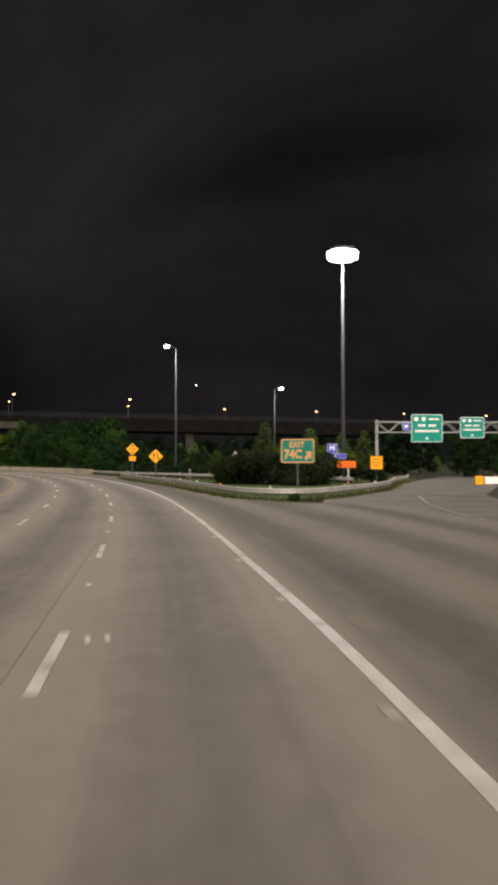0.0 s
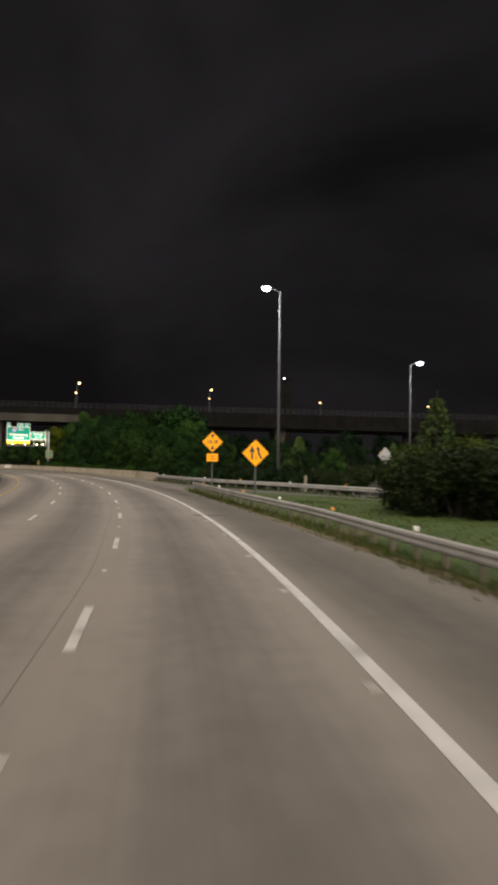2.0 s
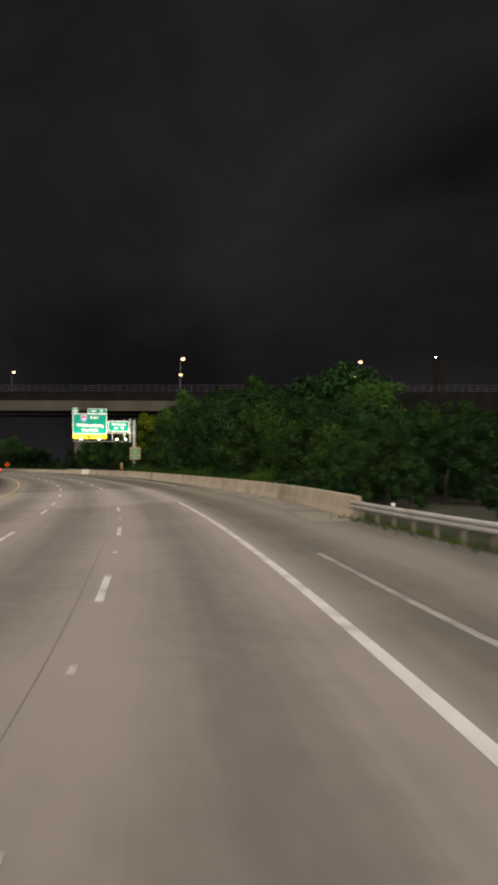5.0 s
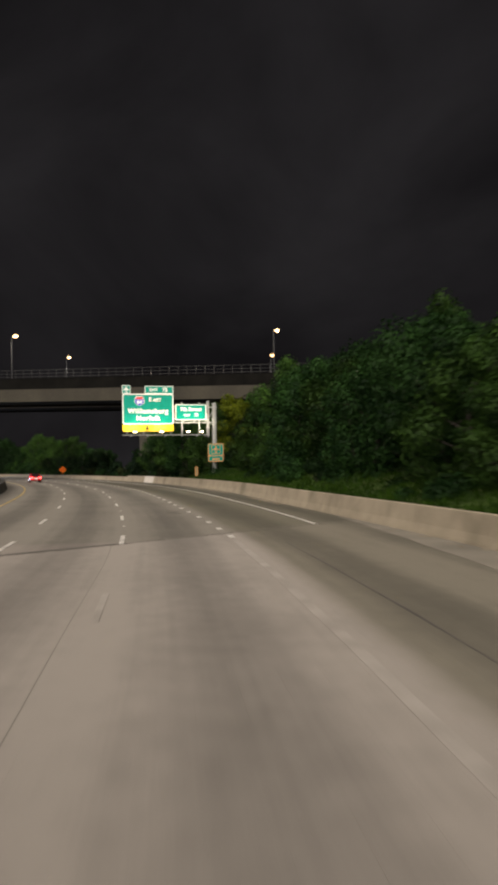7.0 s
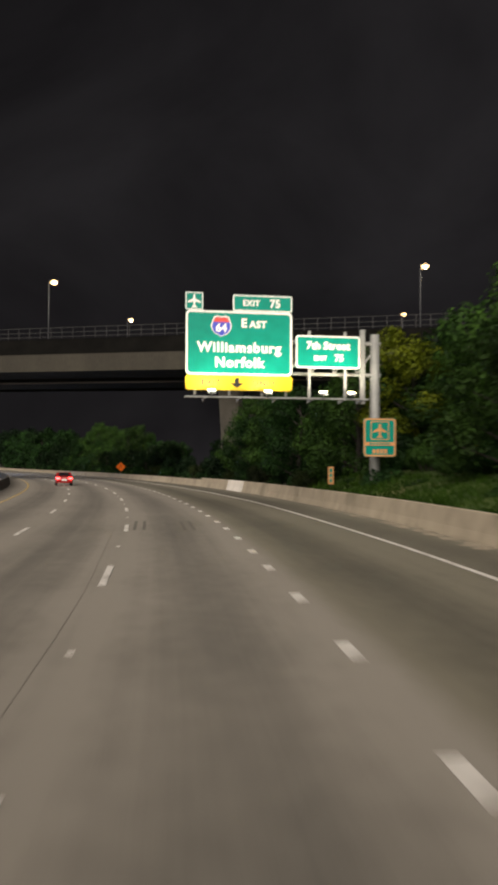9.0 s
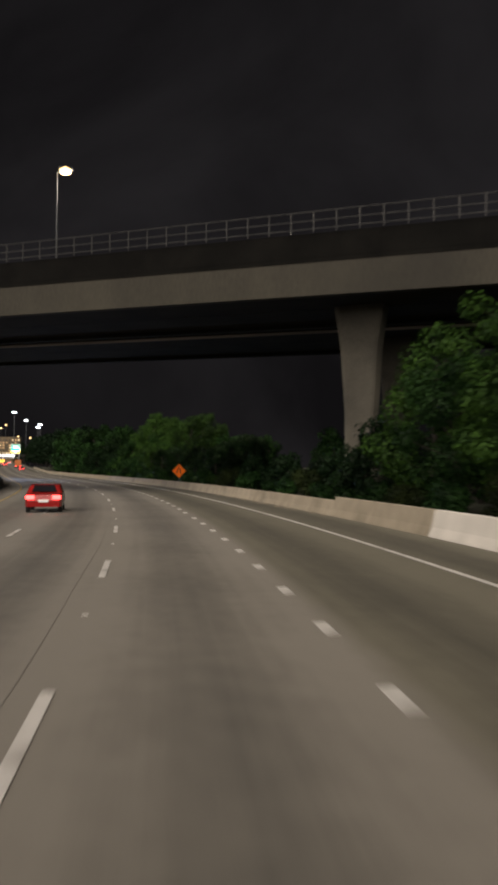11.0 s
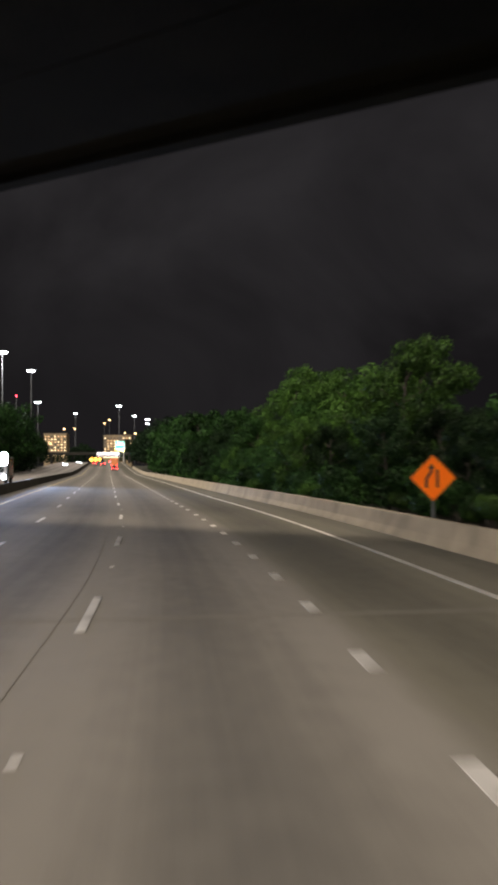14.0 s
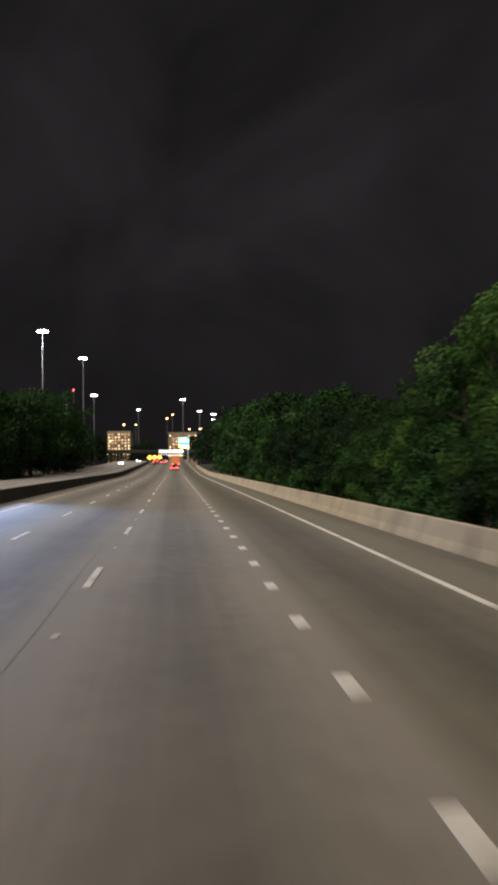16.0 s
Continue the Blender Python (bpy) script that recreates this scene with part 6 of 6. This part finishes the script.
def arrow_board(m):
    e = thing("arrow_board", m, "trailer arrow board with blazing amber lamps in the closed lane", "warning light")
    bm = bmesh.new()
    box(bm, (0, 0, 0.55), (1.5, 2.4, 0.2), bevel=0.04)
    part("chassis", bm, TYRE, e)
    for sx in (-0.85, 0.85):
        bm = bmesh.new()
        tube(bm, (sx - 0.1, 0.2, 0.34), (sx + 0.1, 0.2, 0.34), 0.34, n=14)
        part("wheel", bm, TYRE, e)
        bm = bmesh.new()
        box(bm, (sx * 0.7, 0, 1.3), (0.1, 0.1, 1.5), bevel=0.01)
        part("post", bm, STEEL_DULL, e)
    bm = bmesh.new()
    box(bm, (0, -0.08, 2.9), (3.4, 0.1, 1.8), bevel=0.04)
    b = part("board", bm, SIGN_BLACK, e)
    for x, z in [(-1.4 + 0.35 * i, 2.9) for i in range(9)] + [(-1.05, 3.3), (-1.05, 2.5), (-0.7, 3.6), (-0.7, 2.2), (1.05, 3.3), (1.05, 2.5), (0.7, 3.6), (0.7, 2.2)]:
        bm = bmesh.new()
        tube(bm, (x, -0.24, z), (x, -0.13, z), 0.17, 0.15, 10)
        part("lamp", bm, AMBER_LIT, b, "lit amber lamp")


arrow_board(place(668, -7.9))
arrow_board(place(684, -6.4))
truck(place(650, 0.2), TRUCK_OR, "box truck with an orange rear driving ahead")
truck(place(445.0, -16.3, 0, 180), CAR_DARK, "oncoming truck with oversized white lamps suggesting headlight glare", oncoming=True)
# blue spot boosted to tint the road as the headlight glare does
li = bpy.data.lights.new("work_light", "SPOT")
li.energy, li.color, li.shadow_soft_size, li.spot_size, li.spot_blend = 45000, (0.42, 0.60, 1.0), 1.5, radians(54), 1.0
lo = new("work_light", li)
lo.matrix_world = look(at(440.5, -16.3, 3.3), at(416, -9.5, -2.5))

# ---------------------------------------------------------------- far end of the road
far = thing("overpass", place(845, 0.0, 0.0), "far overpass with lit letters on its side", "bridge", kind="structure")
z0 = at(845, 0).z
bm = bmesh.new()
box(bm, (0, 6, 5.6), (120, 11, 1.6), bevel=0.1)
part("deck", bm, BRIDGE_CON, far)
for xx in (-12, 11, 34, -36):
    bm = bmesh.new()
    box(bm, (xx, 6, 2.2), (1.4, 8, 5.4), bevel=0.1)
    part("pier", bm, BRIDGE_CON, far)
e = thing("lit_banner", place(844, -2.0, 0.0), "lit white city name across the far overpass", "sign")
bm = bmesh.new()
box(bm, (0, 0.1, 4.8), (15.0, 0.2, 3.0), bevel=0.04)
part("board", bm, SIGN_BLACK, e)
lettering("RICHMOND", 2.3, (0, 5.3), e, BANNER_LIT, y=-0.05, spacing=1.12)
for k in range(9):
    shape(e, rounded(0.6, 0.3, 0.1, -5.6 + 1.4 * k, 3.7), BANNER_LIT, "text_bar", -0.06, 0.04)
e = thing("guide_sign", place(835, 5.0, 0.0), "floodlit green guide sign far down the road", "road sign", "guide signs")
bm = bmesh.new()
tube(bm, (2.2, 0.3, 0), (2.2, 0.3, 12.6), 0.3, 0.25, 10)
part("column", bm, STEEL, e)
p = panel(e, 5.6, 4.6, SIGN_GREEN, 0, 10.6, 0.3, SIGN_WHITE, 0.16)
for dz, ww in ((1.0, 3.4), (-0.1, 4.0)):
    shape(p, rounded(ww, 0.55, 0.1, 0, 10.6 + dz), SIGN_WHITE, "text_bar")
panel(e, 5.6, 1.1, SIGN_LEMON, 0, 7.7, 0.2, None, name="exit_strip")
li = bpy.data.lights.new("sign_light", "SPOT")
li.energy, li.color, li.shadow_soft_size, li.spot_size = 9000, (0.9, 1.0, 0.85), 0.4, radians(110)
lo = new("sign_light", li)
m = place(835, 5.0)
lo.matrix_world = look(m @ Vector((0, -4.5, 6.8)), m @ Vector((0, 0, 10.6)))


def hotel(x0, y0, x1, y1, top, label, floors=7, bays=9):
    d = Vector((x1 - x0, y1 - y0, 0))
    w = d.length
    e = thing("hotel", pose(x0, y0, 0, 0, 0, math.degrees(math.atan2(d.y, d.x))), label, "building", "far hotels")
    bm = bmesh.new()
    box(bm, (w / 2, 8, top / 2), (w, 16, top), bevel=0.2)
    part("wall", bm, FACADE, e)
    bm = bmesh.new()
    box(bm, (w / 2, 8, top + 0.5), (w + 0.8, 16.8, 1.0), bevel=0.1)
    part("roof", bm, FACADE, e)
    hr = random.Random(int(top))
    for f in range(floors):
        for b in range(bays):
            z = top - 2.6 - f * 3.1
            bm = bmesh.new()
            box(bm, (w * (b + 0.5) / bays, -0.05, z), (w / bays * 0.42, 0.16, 1.15), bevel=0.03)
            r = hr.random()
            part("window", bm, WINDOW_LIT if r < 0.34 else WINDOW_DIM if r < 0.72 else GLASS_DARK, e)
        bm = bmesh.new()
        box(bm, (w / 2, -0.35, top - 3.7 - f * 3.1), (w * 0.98, 0.7, 0.22), bevel=0.04)
        part("balcony_slab", bm, FACADE, e)
    bm = bmesh.new()
    box(bm, (w / 2, -1.0, top - 2.6 - floors * 3.1), (w * 1.05, 2.0, 0.8), bevel=0.1)
    part("canopy", bm, WINDOW_LIT, e, "lit entrance canopy")


hotel(-776.5, 988.5, -755.0, 1002.0, 38.0, "sand-coloured hotel with rows of lit windows far away", bays=7)
hotel(-723, 1028, -697, 1045, 36.0, "sand-coloured hotel with lit windows behind the green sign")
# tower behind the overpass
e = thing("tower", pose(24.0, 463, 0), "plain dark grey tower rising behind the overpass", "tower")
bm = bmesh.new()
box(bm, (0, 0, 22), (4.2, 4.2, 44), bevel=0.15)
part("shaft", bm, BRIDGE_UNLIT, e)
bm = bmesh.new()
box(bm, (0, 0, 44.2), (4.5, 4.5, 0.5), bevel=0.1)
part("cap", bm, BRIDGE_UNLIT, e)
bm = bmesh.new()
tube(bm, (-1.6, -1.6, 44.3), (-1.6, -1.6, 45.0), 0.28, 0.2, 10)
part("top_lamp", bm, LAMP_WHITE, e, "small white lamp on the roof")
for s, u, z in ((700, -52, 17), (760, -58, 16), (830, -50, 18), (900, -40, 17), (842, -28.1, 24.4), (892, -23.8, 26.7), (929, 9.7, 25.3), (818, 13.5, 20.7), (900, 22, 21), (780, -44, 18)):
    p = at(s, u)
    lamp_post("street_lamp", (p.x, p.y, 0), z, (1.0, -1.0), "far street lamp with a lit amber head", "far street lamps", 0.12, 1.6, LAMP_WARM)
for s, u, z in ((850, -4.3, 24.0), (852, -1.2, 26.2)):
    p = at(s, u)
    lamp_post("street_lamp", (p.x, p.y, p.z + 6.35), z - 6.35, (1.0, -1.0), "far street lamp with a lit amber head on the overpass", "far street lamps", 0.12, 1.6, LAMP_WARM)
p = at(880, -60)
e = thing("radio_mast", pose(p.x, p.y, 0), "thin mast with a red beacon far away", "mast")
bm = bmesh.new()
tube(bm, (0, 0, 0), (0, 0, 47), 0.4, 0.2, 8)
part("shaft", bm, STEEL_DULL, e)
bm = bmesh.new()
tube(bm, (0, 0, 47), (0, 0, 48), 0.5, 0.4, 8)
part("beacon", bm, BEACON, e)
# grit and litter swept against the foot of the barrier
rng = random.Random(9)
bm = bmesh.new()
for i in range(420):
    s = rng.uniform(168, 330) if i < 220 else rng.uniform(206, 246)
    if math.sin(s * 0.21) + math.sin(s * 0.083) < -0.2:
        continue
    c = at(s, wall_u(s) - rng.uniform(0.0, 0.55), 0.0)
    r, h, n = rng.uniform(0.08, 0.34), rng.uniform(0.015, 0.07), 7
    top = bm.verts.new(c + Vector((0, 0, h)))
    ring = [bm.verts.new(c + Vector((r * rng.uniform(0.5, 1.2) * math.cos(6.283 * k / n), r * rng.uniform(0.5, 1.2) * math.sin(6.283 * k / n), 0.004))) for k in range(n)]
    for k in range(n):
        bm.faces.new((ring[k], ring[(k + 1) % n], top))
tagged(link("grit", bm, GRIT), "tan grit and litter heaped along the barrier foot", "debris", kind="stuff")
# grass in the island and weeds at the verge
rng = random.Random(5)
vs, fs = [], []
line = along(((7.6, 54), (8.0, 66), (7.2, 80), (4.6, 95), (1.2, 104)), 0.35)
for p in line:
    for _ in range(26):
        d = rng.uniform(-3.2, 4.5)
        b = p + Vector((d, rng.uniform(-0.4, 0.4), 0.06))
        h = rng.uniform(0.03, 0.09) if d > -2 else rng.uniform(0.05, 0.16)
        a = rng.uniform(0, 6.28)
        t = Vector((math.cos(a), math.sin(a), 0)) * 0.035
        k = len(vs)
        vs += [b - t, b + t, b + Vector((rng.uniform(-0.08, 0.08), rng.uniform(-0.08, 0.08), h))]
        fs.append((k, k + 1, k + 2))
for pts in (p1, p2):
    for p in pts:
        for _ in range(30):
            b = p + Vector((rng.gauss(0.05, 0.35), rng.gauss(0, 0.45), 0.0))
            h = rng.uniform(0.1, 0.34) * rng.random() + 0.06
            a = rng.uniform(0, 6.28)
            t = Vector((math.cos(a), math.sin(a), 0)) * 0.025
            k = len(vs)
            vs += [b - t, b + t, b + Vector((rng.uniform(-0.15, 0.15), rng.uniform(-0.15, 0.15), h))]
            fs.append((k, k + 1, k + 2))
dv, df = [], []
for p, q in zip(p1, p1[1:]):
    d = (q - p).normalized()
    r = Vector((d.y, -d.x, 0))
    for _ in range(55):
        b = p + d * rng.uniform(0, 0.95) + r * rng.uniform(-0.45, 0.3)
        h = rng.uniform(0.08, 0.26) * (0.4 + 0.6 * rng.random())
        a = rng.uniform(0, 6.28)
        t = Vector((math.cos(a), math.sin(a), 0)) * 0.022
        k = len(dv)
        dv += [b - t, b + t, b + Vector((rng.uniform(-0.12, 0.12), rng.uniform(-0.12, 0.12), h))]
        df.append((k, k + 1, k + 2))
g = new("dry_grass", mesh_of("dry_grass", dv, df, DRY_BLADES))
tagged(g, "dry yellowish weeds growing along the guardrail posts", "grass", kind="stuff")
g = new("grass", mesh_of("grass", vs, fs, BLADES))
tagged(g, "uneven green grass on the island behind the guardrail", "grass", kind="stuff")
